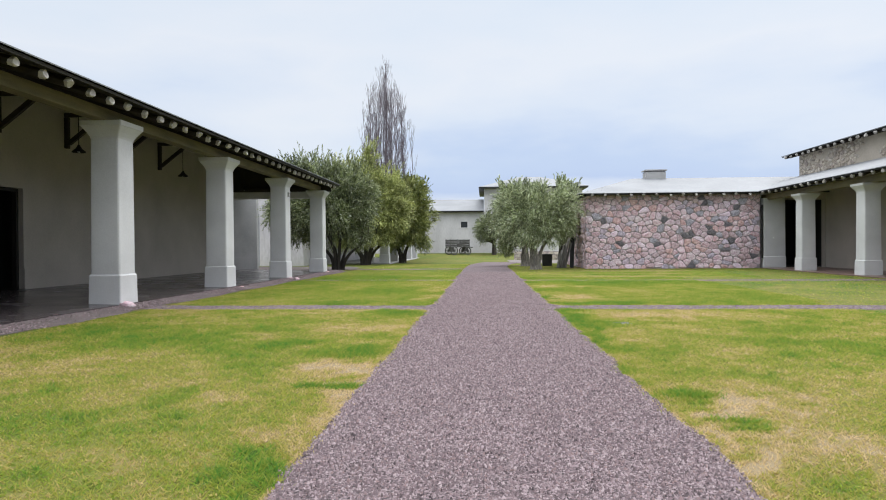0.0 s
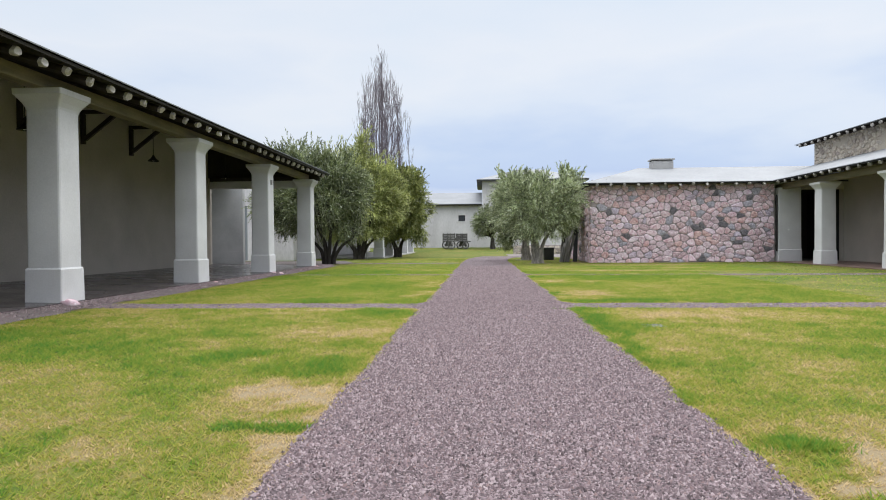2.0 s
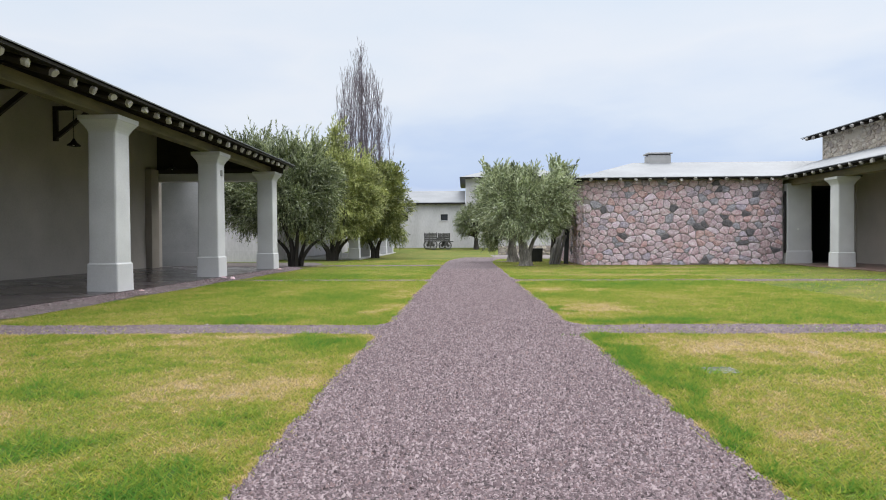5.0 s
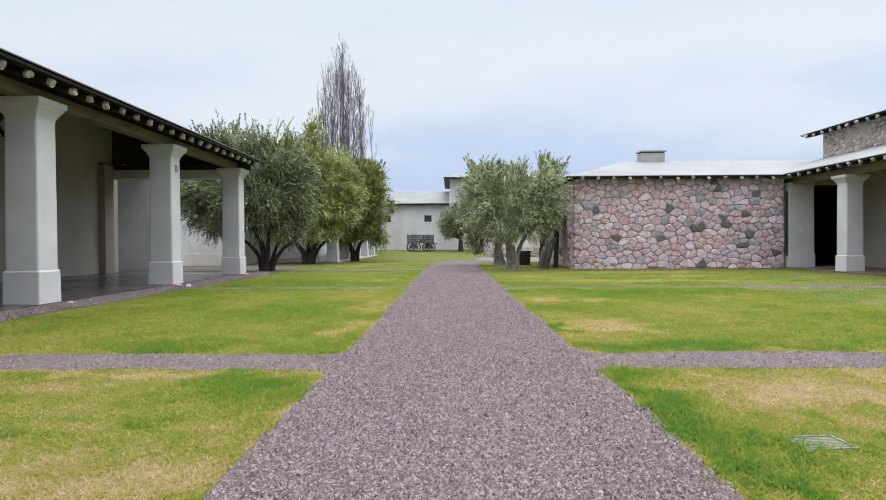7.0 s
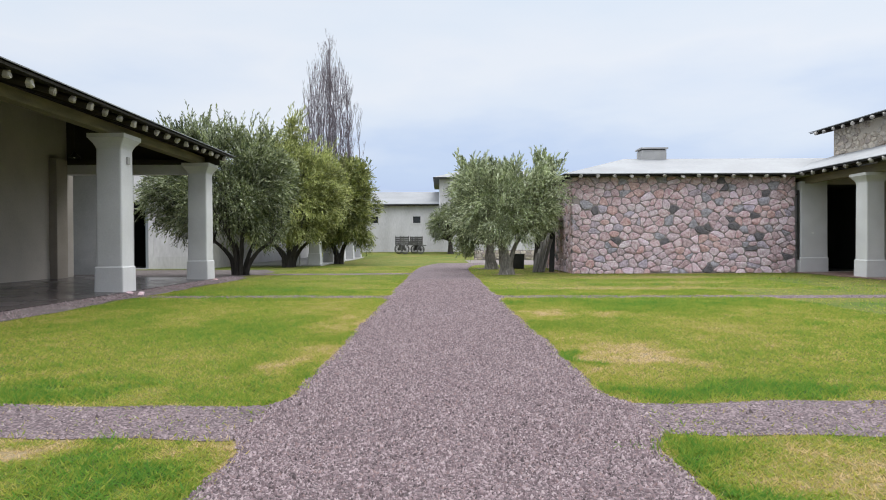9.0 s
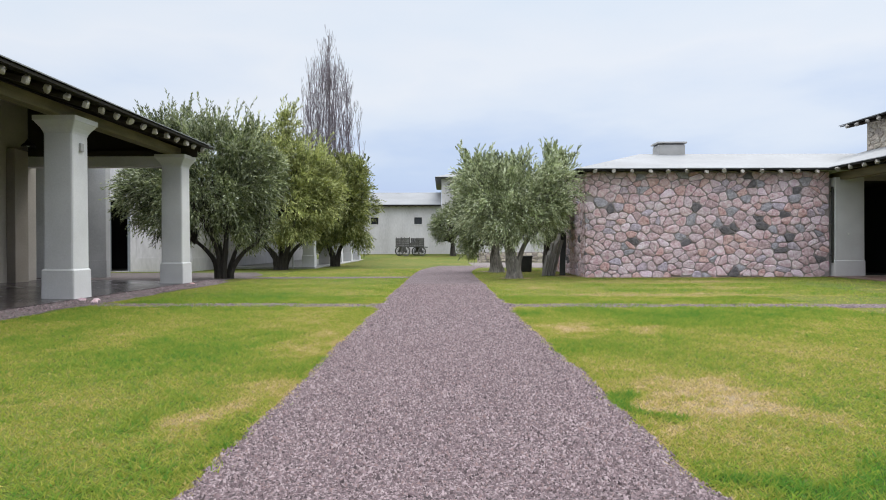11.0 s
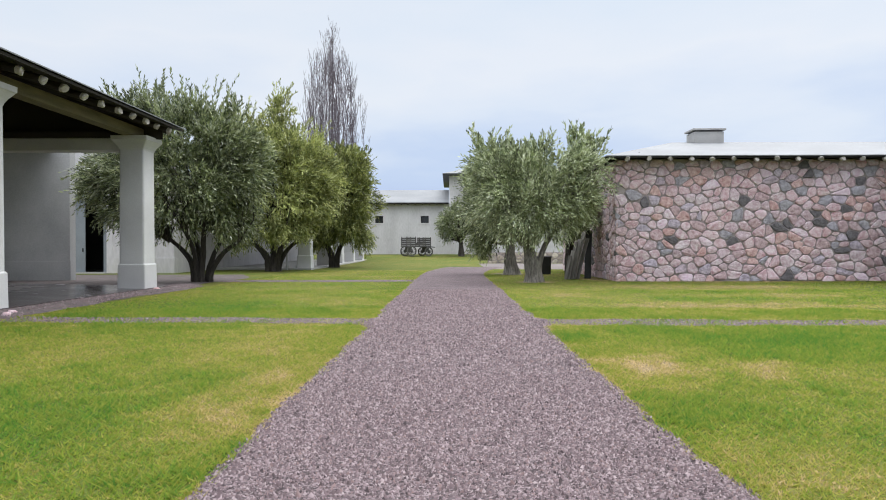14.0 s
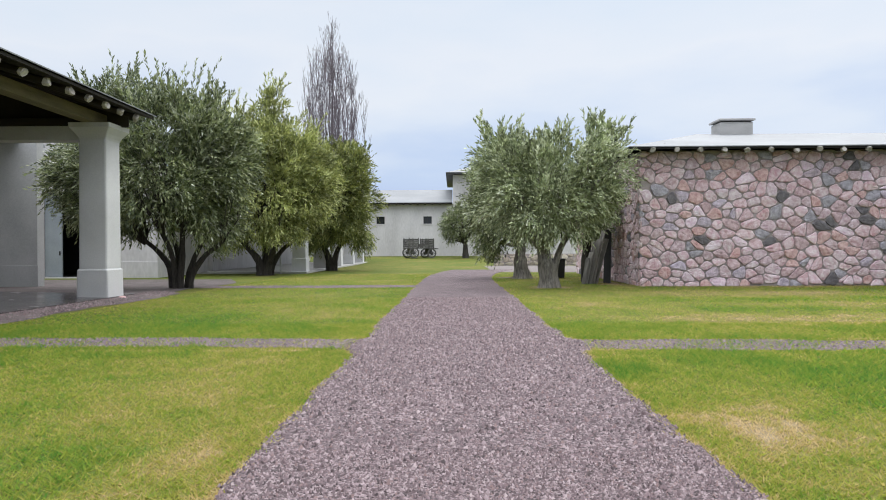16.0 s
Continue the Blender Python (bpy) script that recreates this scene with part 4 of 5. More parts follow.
structure("wall_east_end", wall_mesh("x", 40.65, 0.4, 17.93, 20.3, -0.2, 4.38, ((17.97, 20.25, -0.05, 4.0),)), STUCCO_WALL, "stucco wall around a dark passage", "wall")
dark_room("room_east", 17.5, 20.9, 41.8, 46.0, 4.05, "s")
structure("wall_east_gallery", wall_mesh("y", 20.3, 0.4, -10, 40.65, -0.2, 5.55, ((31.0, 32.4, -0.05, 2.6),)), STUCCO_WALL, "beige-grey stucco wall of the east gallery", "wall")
dark_room("room_east_side", 20.71, 23.0, 30.0, 33.5, 3.2, "w")
structure("beam_east_gallery", box_mesh(16.87, 17.17, -10, 41.4, 4.00, 4.33, 0.015), BEAM_WOOD, "timber beam of the east gallery", "beam")
SL = math.degrees(math.atan((5.75 - 4.47) / (20.5 - 16.22)))
roof_e = log_eave("roof_east_gallery", "pale metal gallery roof over log rafters", SHORT_RAFTERS, pose(16.24, 39.6, 4.33, 0, 0, 180), 0.772, 62, SL)
part("roof_sheet", slab_mesh(((16.22, -10, 4.49), (20.5, -10, 5.77), (20.5, 44.4, 5.77), (16.22, 44.4, 4.49)), 0.03), METAL_ROOF, roof_e)
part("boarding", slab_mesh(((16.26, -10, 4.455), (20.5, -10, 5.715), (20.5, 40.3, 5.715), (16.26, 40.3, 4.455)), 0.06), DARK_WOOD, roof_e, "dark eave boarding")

# raised block behind the east gallery
upper = structure("wall_upper", box_mesh(20.52, 21.0, -10, 44.4, 5.2, 7.25), surface("sandy_render", (0.36, 0.31, 0.25), (0.52, 0.46, 0.38), 0.8, 0.9, 0.5, 14, bump_dist=0.03), "sandy rendered upper wall with exposed stones", "wall")
structure("wall_upper_end", box_mesh(21.0, 27.0, 43.95, 44.4, 4.0, 7.25), STUCCO_WALL, "plain end wall of the raised block", "wall")
roof_u = log_eave("roof_upper", "raised pale metal roof on log rafters", SHORT_RAFTERS, pose(19.86, 45.0, 7.0, 0, 0, 180), 0.772, 68, 14)
EU = math.tan(radians(14))
part("boarding", slab_mesh(((19.95, -10, 7.15), (27, -10, 7.15 + 7.05 * EU), (27, 45.6, 7.15 + 7.05 * EU), (19.95, 45.6, 7.15)), 0.05), DARK_WOOD, roof_u, "dark eave boarding")
part("roof_sheet", slab_mesh(((19.9, -10, 7.20), (27, -10, 7.20 + 7.1 * EU), (27, 45.65, 7.20 + 7.1 * EU), (19.9, 45.65, 7.20)), 0.04), METAL_ROOF, roof_u)
swt = thing("wall_switch", (17.2, 40.49, 1.72), "small white round fitting on the pier", "fitting")
part("plate", box_mesh(-0.045, 0.045, -0.03, 0.0, -0.045, 0.045, 0.015), WHITE_PAINT, swt)

# ---- far building ----
WY = 90.0
structure("wall_far", wall_mesh("x", WY, 0.5, -26.0, 0.0, -0.3, 6.0, ((-8.3, -7.4, 3.85, 4.65), (-3.2, -2.3, 3.85, 4.65))), FAR_STUCCO, "long white stucco wall with two small windows", "wall")
structure("wall_far_side", box_mesh(-26.0, -25.5, WY + 0.5, 99.5, -0.3, 6.0), FAR_STUCCO, "plain end wall of the white building", "wall")
for cx in (-7.85, -2.75):
    w = tagged(new("window_far"), "small square dark window in white stucco", "window", kind="structure")
    w.matrix_basis = pose(cx, WY + 0.2, 4.25)
    part("window_frame", wall_mesh("x", 0, 0.08, -0.449, 0.449, -0.399, 0.399, ((-0.38, 0.38, -0.33, 0.33),)), DARK_WOOD, w)
    part("pane", box_mesh(-0.38, 0.38, 0.04, 0.05, -0.33, 0.33), GLASS_DARK, w)
    part("mullion", box_mesh(-0.02, 0.02, 0.02, 0.038, -0.33, 0.33), DARK_WOOD, w)
    part("window_sill", box_mesh(-0.55, 0.55, -0.27, -0.202, -0.50, -0.42, 0.01), FAR_STUCCO, w)
roof_n = log_eave("roof_far", "pale metal roof of the white building", DARK_RAFTERS, pose(-25.6, WY - 0.62, 5.93, 0, 0, -90), 0.78, 33, 14)
part("roof_sheet", slab_mesh(((-26.4, WY - 0.6, 6.12), (-0.05, WY - 0.6, 6.12), (-0.05, 98.5, 8.25), (-26.4, 98.5, 8.25)), 0.03), METAL_ROOF, roof_n)
part("boarding", slab_mesh(((-26.35, WY - 0.55, 6.06), (-0.05, WY - 0.55, 6.06), (-0.05, 98.4, 8.18), (-26.35, 98.4, 8.18)), 0.16), DARK_WOOD, roof_n)
structure("wall_tower", box_mesh(0.0, 13.2, WY - 0.15, 104, -0.3, 9.1), FAR_STUCCO, "taller white stucco block", "wall")
roof_t = tagged(new("roof_tower"), "shallow hip roof with deep dark eaves", "roof", kind="structure")
bm = bmesh.new()
ev = [bm.verts.new(v) for v in ((-0.75, WY - 0.9, 9.3), (13.95, WY - 0.9, 9.3), (13.95, 104.8, 9.3), (-0.75, 104.8, 9.3), (5.0, 97, 11.35), (8.2, 97, 11.35))]
for q in ((0, 1, 5, 4), (1, 2, 5), (2, 3, 4, 5), (3, 0, 4)):
    bm.faces.new([ev[i] for i in q])
bmesh.ops.recalc_face_normals(bm, faces=bm.faces)
part("roof_sheet", bm, METAL_ROOF, roof_t)
part("eaves", box_mesh(-0.70, 13.9, WY - 0.85, 104.7, 9.11, 9.28), ROOF_EDGE, roof_t, "dark projecting eaves")

low = structure("wall_low", box_mesh(3.0, 26, 67.0, 67.5, -0.3, 0.75), MORTAR, "low rubble wall at the yard's edge", "wall")


# ---- trees ----
def leaf_cloud(rnd, centres, radii, outward, per, length, width, up, shoots):
    """Leaf diamonds along curved sprigs round clump centres, and along long bare shoots (base, way). Returns vertices and faces."""
    idx = np.repeat(np.arange(len(centres)), per)
    k = len(idx)
    off = rnd.normal(size=(k, 3))
    off /= np.linalg.norm(off, axis=1)[:, None] + 1e-9
    off *= (rnd.random(k) ** 0.45)[:, None]
    base = centres[idx] + off * radii[idx][:, None]
    grow = outward[idx] * 0.75 + off * 0.45 + rnd.normal(size=(k, 3)) * 0.38 + np.array([0, 0, 1.0]) * up[idx][:, None]
    grow /= np.linalg.norm(grow, axis=1)[:, None] + 1e-9
    grow *= rnd.uniform(0.28, 0.66, k)[:, None]
    base, grow = np.concatenate([base, shoots[0]]), np.concatenate([grow, shoots[1]])
    n = np.concatenate([np.full(k, 8), np.full(len(shoots[0]), 30)])
    b, g = np.repeat(base, n, 0), np.repeat(grow, n, 0)
    s = np.concatenate([np.arange(q) / q for q in n])[:, None]
    m = len(b)
    tone = np.clip(np.repeat(rnd.random(len(base)), n) * 0.8 + 0.2 * rnd.random(m), 0, 0.999)
    gl = np.linalg.norm(g, axis=1)[:, None]
    side = np.cross(g, rnd.normal(size=(m, 3)))
    side /= np.linalg.norm(side, axis=1)[:, None] + 1e-9
    d = g / gl + side * rnd.uniform(0.2, 0.75, m)[:, None] + np.array([0, 0, -0.08])
    d /= np.linalg.norm(d, axis=1)[:, None] + 1e-9
    w = np.cross(d, rnd.normal(size=(m, 3)) + np.array([0, 0, 0.6]))
    w /= np.linalg.norm(w, axis=1)[:, None] + 1e-9
    ln = length * rnd.uniform(0.7, 1.3, m)[:, None]
    wd = width * rnd.uniform(0.7, 1.3, m)[:, None]
    root = b + g * s + np.array([0, 0, -0.30]) * gl * s ** 2
    v = np.stack([root, root + d * ln * 0.5 + w * wd, root + d * ln, root + d * ln * 0.5 - w * wd], 1).reshape(-1, 3)
    return v, np.arange(4 * m).reshape(m, 4), np.repeat(tone, 4)


def olive_tree(at, label, lobes, stems, seed, leaf, bark, clumps=150, per=22, flare=1.0, leaf_len=0.15, spikes=14, whip=1.6):
    """An old olive: gnarled stems, limbs that reach into the lobes, and a crown of thousands of narrow leaves.
    lobes: (x, y, z, rx, ry, rz) about the tree's foot; stems: (base radius, lean x, lean y, height, and the foot's x and y if given)."""
    rng, rnd = np.random.default_rng(seed), random.Random(seed)
    tree = thing("olive_tree", at, label, "tree")
    bm = bmesh.new()
    tips = []
    for r, lx, ly, h, *foot in stems:
        ox, oy = foot or (lx * 0.26, ly * 0.26)
        pts, rad = [(ox * 1.5, oy * 1.5, -0.25)], [r * 1.6 * flare]
        steps = 7
        for i in range(steps + 1):
            s = i / steps
            pts.append((ox + lx * s ** 2.3 + 0.04 * math.sin(3 * s + seed), oy + ly * s ** 2.3 + 0.04 * math.cos(4 * s + seed), h * s))
            rad.append(r * (1.0 - 0.42 * s + 0.35 * flare * max(0, 0.3 - s)))
        add_tube(bm, pts, rad, 24, wobble=0.3, flutes=0.17)
        tips.append((Vector(pts[-1]), rad[-1]))
    centres, radii, ups = [], [], []
    vol = np.array([l[3] * l[4] * l[5] for l in lobes]) ** (2 / 3)
    pick = rng.choice(len(lobes), clumps, p=vol / vol.sum())
    for k in pick:
        x, y, z, rx, ry, rz = lobes[k]
        d = rng.normal(size=3)
        d /= np.linalg.norm(d)
        q = rng.random() ** 0.30
        bump = 0.82 + 0.42 * noise.noise(Vector((d[0] * 2.2 + seed, d[1] * 2.2, d[2] * 2.2 + k)))
        centres.append((x + d[0] * rx * q * bump, y + d[1] * ry * q * bump, z + d[2] * rz * q * bump))
        radii.append(rng.uniform(0.24, 0.52) * (min(rx, rz) / 2.0) ** 0.5)
        ups.append(-0.1 + 0.75 * max(0, d[2]) * q - 0.55 * max(0, -d[2]) * q)
    shoot_at, shoot_way = [], []
    high = np.array([max(0.05, l[2] + l[5] - 0.62 * max(o[2] + o[5] for o in lobes)) * l[3] for l in lobes])
    for _ in range(spikes):
        x, y, z, rx, ry, rz = lobes[rng.choice(len(lobes), p=high / high.sum())]
        a, q = rng.uniform(0, 2 * math.pi), rng.uniform(0.0, 0.85)
        foot = np.array((x + rx * q * math.cos(a), y + ry * q * math.sin(a), z + rz * math.sqrt(1 - q * q) * 0.8))
        tall = rng.uniform(0.5, 1.0) ** 1.5 * whip
        for _ in range(rng.integers(3, 8)):
            lean = rng.normal(size=2) * 0.22
            shoot_at.append(foot + rng.normal(size=3) * np.array((0.14, 0.14, 0.2)))
            shoot_way.append(np.array((math.cos(a) * q * 0.35 + lean[0], math.sin(a) * q * 0.35 + lean[1], 1.0)) * tall * rng.uniform(0.45, 1.0))
    shoots = (np.array(shoot_at), np.array(shoot_way))
    centres, radii, ups = np.array(centres), np.array(radii), np.array(ups)
    mid = np.array([np.mean([l[0] for l in lobes]), np.mean([l[1] for l in lobes]), np.mean([l[2] for l in lobes]) - 0.5])
    outward = centres - mid
    outward /= np.linalg.norm(outward, axis=1)[:, None] + 1e-9
    for i in range(0, len(centres), 3):
        c = Vector(centres[i])
        tip, r = min(tips, key=lambda q: (q[0] - c).length)
        bend = (tip + c) / 2 + Vector((rnd.uniform(-0.3, 0.3), rnd.uniform(-0.3, 0.3), rnd.uniform(-0.1, 0.45)))
        big = min(r * 0.42, 0.09) if i % 2 else min(r * 0.6, 0.14)
        add_tube(bm, [tip - Vector((0, 0, 0.12)), tip * 0.6 + bend * 0.4, bend, bend * 0.4 + c * 0.6, c], [big, big * 0.8, big * 0.55, big * 0.35, 0.012], 6, wobble=0.2)
    part("trunk", bm, bark, tree, smooth=True)
    v, f, tone = leaf_cloud(rng, centres, radii, outward, per, leaf_len, leaf_len * 0.15, ups, shoots)
    crown = new("crown", raw_mesh("crown", v, f, leaf))
    crown.data.attributes.new("sprig", "FLOAT", "POINT").data.foreach_set("value", tone.astype(np.float32))
    crown.parent = tree
    return tree


olive_tree((-9.05, 40.6, -0.1), "old multi-stemmed olive tree with a broad grey-green crown",
           ((-3.4, 0.2, 3.6, 1.25, 1.5, 1.25), (-2.5, 0.2, 4.7, 1.6, 1.8, 1.6), (-0.9, -0.3, 3.5, 1.9, 2.0, 1.8), (0.7, 0.0, 3.3, 1.25, 1.7, 1.6), (-0.9, 0.1, 5.0, 1.8, 1.8, 1.2),
            (0.5, 0.1, 4.7, 1.2, 1.4, 1.1), (-2.2, 0.0, 2.6, 1.2, 1.4, 0.75), (0.9, 0.2, 2.3, 0.9, 1.2, 0.75), (-2.9, 0.6, 5.9, 1.1, 1.0, 0.7), (-0.3, 0.2, 5.9, 1.0, 0.9, 0.6), (1.35, 0.2, 4.2, 1.2, 1.4, 1.6), (0.9, 0.2, 5.4, 1.0, 1.0, 0.8), (-1.6, 0.3, 6.1, 1.1, 1.0, 0.6)),
           ((0.115, -1.05, 0.1, 1.6, -0.29, 0.0), (0.11, -0.45, 0.35, 1.8, -0.14, 0.16), (0.12, 0.1, -0.2, 1.9, 0.02, -0.15), (0.10, 0.5, 0.3, 1.8, 0.16, 0.14), (0.105, 1.0, -0.05, 1.5, 0.30, -0.04), (0.10, -0.2, -0.4, 1.7, -0.17, -0.18)),
           11, LEAF, OLIVE_BARK, 650, 19, 0.3, 0.15, 60, 2.1)
olive_tree((-9.3, 51.0, -0.1), "olive tree with a yellow-green crown",
           ((0.2, 0.0, 3.7, 2.3, 2.2, 2.2), (-0.7, 0.0, 5.3, 2.1, 2.0, 1.9), (1.5, -0.2, 3.9, 1.6, 1.7, 2.2), (1.2, 0.0, 5.5, 1.7, 1.6, 1.6), (0.3, 0.0, 6.7, 1.7, 1.4, 1.2),
            (2.2, 0.0, 5.0, 1.0, 1.2, 1.6), (-1.6, 0.0, 3.7, 1.4, 1.6, 1.8), (1.0, -0.3, 2.3, 1.5, 1.4, 0.8), (-1.5, 0.0, 2.2, 1.0, 1.2, 0.8), (0.3, 0.2, 8.3, 0.75, 0.7, 0.8), (-2.4, 0.0, 4.7, 1.3, 1.4, 2.0), (-1.6, 0.0, 6.6, 1.2, 1.2, 1.0), (2.7, 0.0, 4.3, 0.9, 1.2, 1.9)),
           ((0.2, -0.9, 0.1, 1.5, -0.15, 0.0), (0.2, -0.1, 0.2, 1.7, 0.02, 0.1), (0.18, 0.6, -0.2, 1.7, 0.2, -0.1), (0.14, 0.9, 0.2, 1.6, 0.32, 0.1)), 12, LEAF_YELLOW, OLIVE_BARK, 700, 18, 0.8, 0.165, 50, 2.5)
olive_tree((-7.2, 57.5, -0.1), "deep green olive tree before the farther gallery",
           ((0.2, 0.0, 4.2, 2.3, 2.3, 2.8), (-1.3, 0.5, 5.4, 2.3, 2.3, 2.5), (1.3, -0.3, 4.2, 1.5, 1.8, 2.4), (0.9, 0.0, 5.8, 1.5, 1.6, 1.6), (0.4, -0.2, 2.6, 1.6, 1.6, 1.0),
            (-0.9, 0.0, 2.4, 1.6, 1.6, 1.3), (-2.2, 0.0, 4.8, 1.5, 1.5, 2.2), (1.3, 0.2, 6.3, 1.2, 1.2, 1.2), (1.7, 0.0, 2.4, 0.9, 1.1, 1.3)),
           ((0.22, -0.4, 0.1, 1.5), (0.2, 0.4, 0.2, 1.5)), 13, LEAF_DARK, OLIVE_BARK, 520, 18, 1.0, 0.18, 16, 1.2)
olive_tree((3.05, 40.2, -0.1), "old olive tree with a thick pale fluted trunk",
           ((-1.0, 0.1, 3.2, 1.35, 1.4, 1.5), (-0.4, -0.2, 2.5, 1.25, 1.1, 1.1), (0.2, 0.0, 3.7, 1.1, 1.3, 1.2), (1.65, 0.0, 4.05, 1.0, 1.1, 1.1), (1.5, 0.2, 3.2, 0.95, 1.0, 0.9), (0.6, -0.3, 2.4, 0.9, 0.9, 0.8), (-1.5, 0.2, 4.2, 0.9, 0.9, 0.8)),
           ((0.30, -0.08, 0.1, 1.25, 0.0, 0.0), (0.12, 0.75, 0.1, 1.9, 0.16, 0.05)), 14, LEAF_SILVER, PALE_BARK, 340, 18, 0.9, 0.14, 54, 1.1)
olive_tree((2.85, 46.6, -0.1), "olive tree with a spreading root flare",
           ((-0.4, 0.0, 3.9, 1.8, 1.8, 1.9), (-0.9, 0.0, 2.9, 1.4, 1.4, 1.7), (0.4, 0.2, 4.6, 1.4, 1.4, 1.1), (-1.3, 0.0, 1.9, 0.6, 0.8, 0.8)),
           ((0.30, 0.05, 0.1, 1.4),), 15, LEAF, PALE_BARK, 300, 18, 2.2, 0.15, 18, 1.2)
olive_tree((5.0, 43.6, -0.1), "slender olive growing beside the stone wall",
           ((0.1, 0.0, 3.3, 0.85, 1.0, 1.1), (0.25, 0.0, 2.5, 0.65, 0.8, 0.9)), ((0.2, 0.12, 0.0, 2.0),), 16, LEAF_SILVER, OLIVE_BARK, 110, 17, 0.5, 0.135, 6, 0.8)
olive_tree((1.3, 84.5, 0.18), "small olive tree before the white block",
           ((-0.3, 0, 3.6, 2.3, 2.0, 1.9), (-1.2, 0, 3.2, 1.5, 1.5, 1.6), (1.0, 0, 4.2, 1.8, 1.6, 1.6)), ((0.3, -0.1, 0.1, 1.5),), 17, LEAF, OLIVE_BARK, 150, 14, 1.0, 0.2, 8)


def poplar(at, height, radius, seed):
    """A bare columnar poplar: a bundle of steep leaders, each feathered with rising twigs."""
    rnd = random.Random(seed)
    tree = thing("poplar_tree", at, "tall bare columnar poplar with reddish-grey twigs", "tree")
    bm = bmesh.new()
    add_tube(bm, [(0.1 * math.sin(i), 0.1 * math.cos(i), height * 0.97 * i / 10) for i in range(11)], [0.24 * (1 - i / 10.3) + 0.01 for i in range(11)], 8)
    part("trunk", bm, POPLAR_BARK, tree)
    bm = bmesh.new()
    twigs = bmesh.new()
    leaders = [(0.0, 0.0, 0.0, 0.95)]
    for k in range(36):
        u = (k / 36) ** 0.6
        leaders.append((2.4 * k + rnd.uniform(-0.4, 0.4), radius * u, height * rnd.uniform(0.03, 0.3) * (1.2 - u), (0.93 - 0.26 * u ** 1.6) * rnd.uniform(0.92, 1.03)))
    for a, r, z0, top in leaders:
        end = height * top
        pts = []
        for i in range(13):
            u = i / 12
            out = r * (min(1.0, u / 0.4) ** 0.7) * (1 - 0.28 * max(0.0, u - 0.4))
            pts.append(Vector((math.cos(a) * out + rnd.uniform(-0.2, 0.2), math.sin(a) * out + rnd.uniform(-0.2, 0.2), z0 + (end - z0) * u)))
        if r:
            add_tube(bm, pts, [0.10 * (1 - 0.85 * i / 12) for i in range(13)], 5, cap=False)
        for _ in range(36):
            u = 0.2 + 0.8 * rnd.random()
            i = min(11, int(u * 12))
            q = pts[i].lerp(pts[i + 1], u * 12 - i)
            b = rnd.uniform(0, 2 * math.pi)
            ln = rnd.uniform(1.2, 3.8) * (1.1 - 0.5 * u)
            d = Vector((math.cos(b) * 0.36, math.sin(b) * 0.36, 1.0)) * ln
            tip = q + d + Vector((0, 0, 0.2))
            mid = q + d * 0.45 + Vector((math.cos(b), math.sin(b), 0)) * 0.14
            add_tube(twigs, [q, mid, tip], (0.023, 0.018, 0.011), 3, cap=False)
            for _ in range(3):
                c = rnd.uniform(0, 2 * math.pi)
                p = q.lerp(tip, rnd.uniform(0.25, 0.8))
                add_tube(twigs, [p, p + Vector((math.cos(c) * 0.2, math.sin(c) * 0.2, 0.7)) * rnd.uniform(0.5, 1.2)], (0.018, 0.010), 3, cap=False)
    part("limb_crown", bm, POPLAR_BARK, tree)
    part("twig_crown", twigs, POPLAR_BARK, tree)
    return tree


poplar((-15.1, 101.5, 0.35), 30.2, 4.4, 21)

# ---- loose things ----
bin_ = thing("planter_box", (4.42, 47.2, -0.1), "black metal box beside the olive trunk", "box")
part("body", square_loft(((0.0, 0.31), (0.04, 0.32), (0.78, 0.35)), 0.03), BIN_DARK, bin_)
part("rim", square_loft(((0.782, 0.37), (0.83, 0.37)), 0.02), BIN_DARK, bin_)

rp = random.Random(4)
for i in range(8):
    h, w = rp.uniform(1.45, 2.0) if i < 6 else 1.15 - 0.2 * (i - 6), rp.uniform(0.13, 0.2)
    fx = 5.14 - 0.075 * i
    plank = thing("plank", (fx, 42.5 - 0.05 * i, -0.1), "silver-grey weathered plank leaning in a stack by the stone wall", "plank", "leaning planks")
    plank.matrix_basis = plank.matrix_basis @ pose(0, 0, 0, rp.uniform(-4, 0), rp.uniform(13, 18) - i, 0) @ pose(0, 0, 0, 0, 0, rp.uniform(25, 50))
    part("board", box_mesh(-0.02, 0.02, -w / 2, w / 2, 0.0, h, 0.006), GREY_PLANK, plank)
black_board = thing("dark_board", (5.58, 42.75, -0.1), "black upright board behind the stacked planks", "plank")
black_board.matrix_basis = black_board.matrix_basis @ pose(0, 0, 0, 0, 5, 60)
part("board", box_mesh(-0.03, 0.03, -0.13, 0.13, 0.0, 1.95, 0.008), BIN_DARK, black_board)

gr = thing("drain_grate", (2.51, 12.37, -0.116), "dull galvanised drain grate overgrown by the lawn", "grate")
gr.matrix_basis = gr.matrix_basis @ pose(0, 0, 0, 0, 0, 6)
part("frame", wall_mesh("x", -0.01, 0.02, -0.175, 0.175, -0.15, 0.15, ((-0.155, 0.155, -0.13, 0.13),)), GALV, gr).matrix_basis = pose(0, 0, 0.012, -90)
bar = box_mesh(-0.156, 0.156, -0.008, 0.008, -0.01, 0.016)
b0 = part("bar", bar, GALV, gr)
for i in range(1, 8):
    shared("bar", b0.data, gr, pose(0, -0.112 + 0.032 * i, 0.0))
b0.matrix_basis = pose(0, -0.112, 0)
# No hollow: a solid dark block paints the pit's darkness between the bars.
part("pit", box_mesh(-0.17, 0.17, -0.145, 0.145, -0.2, 0.004), ROOF_EDGE, gr)


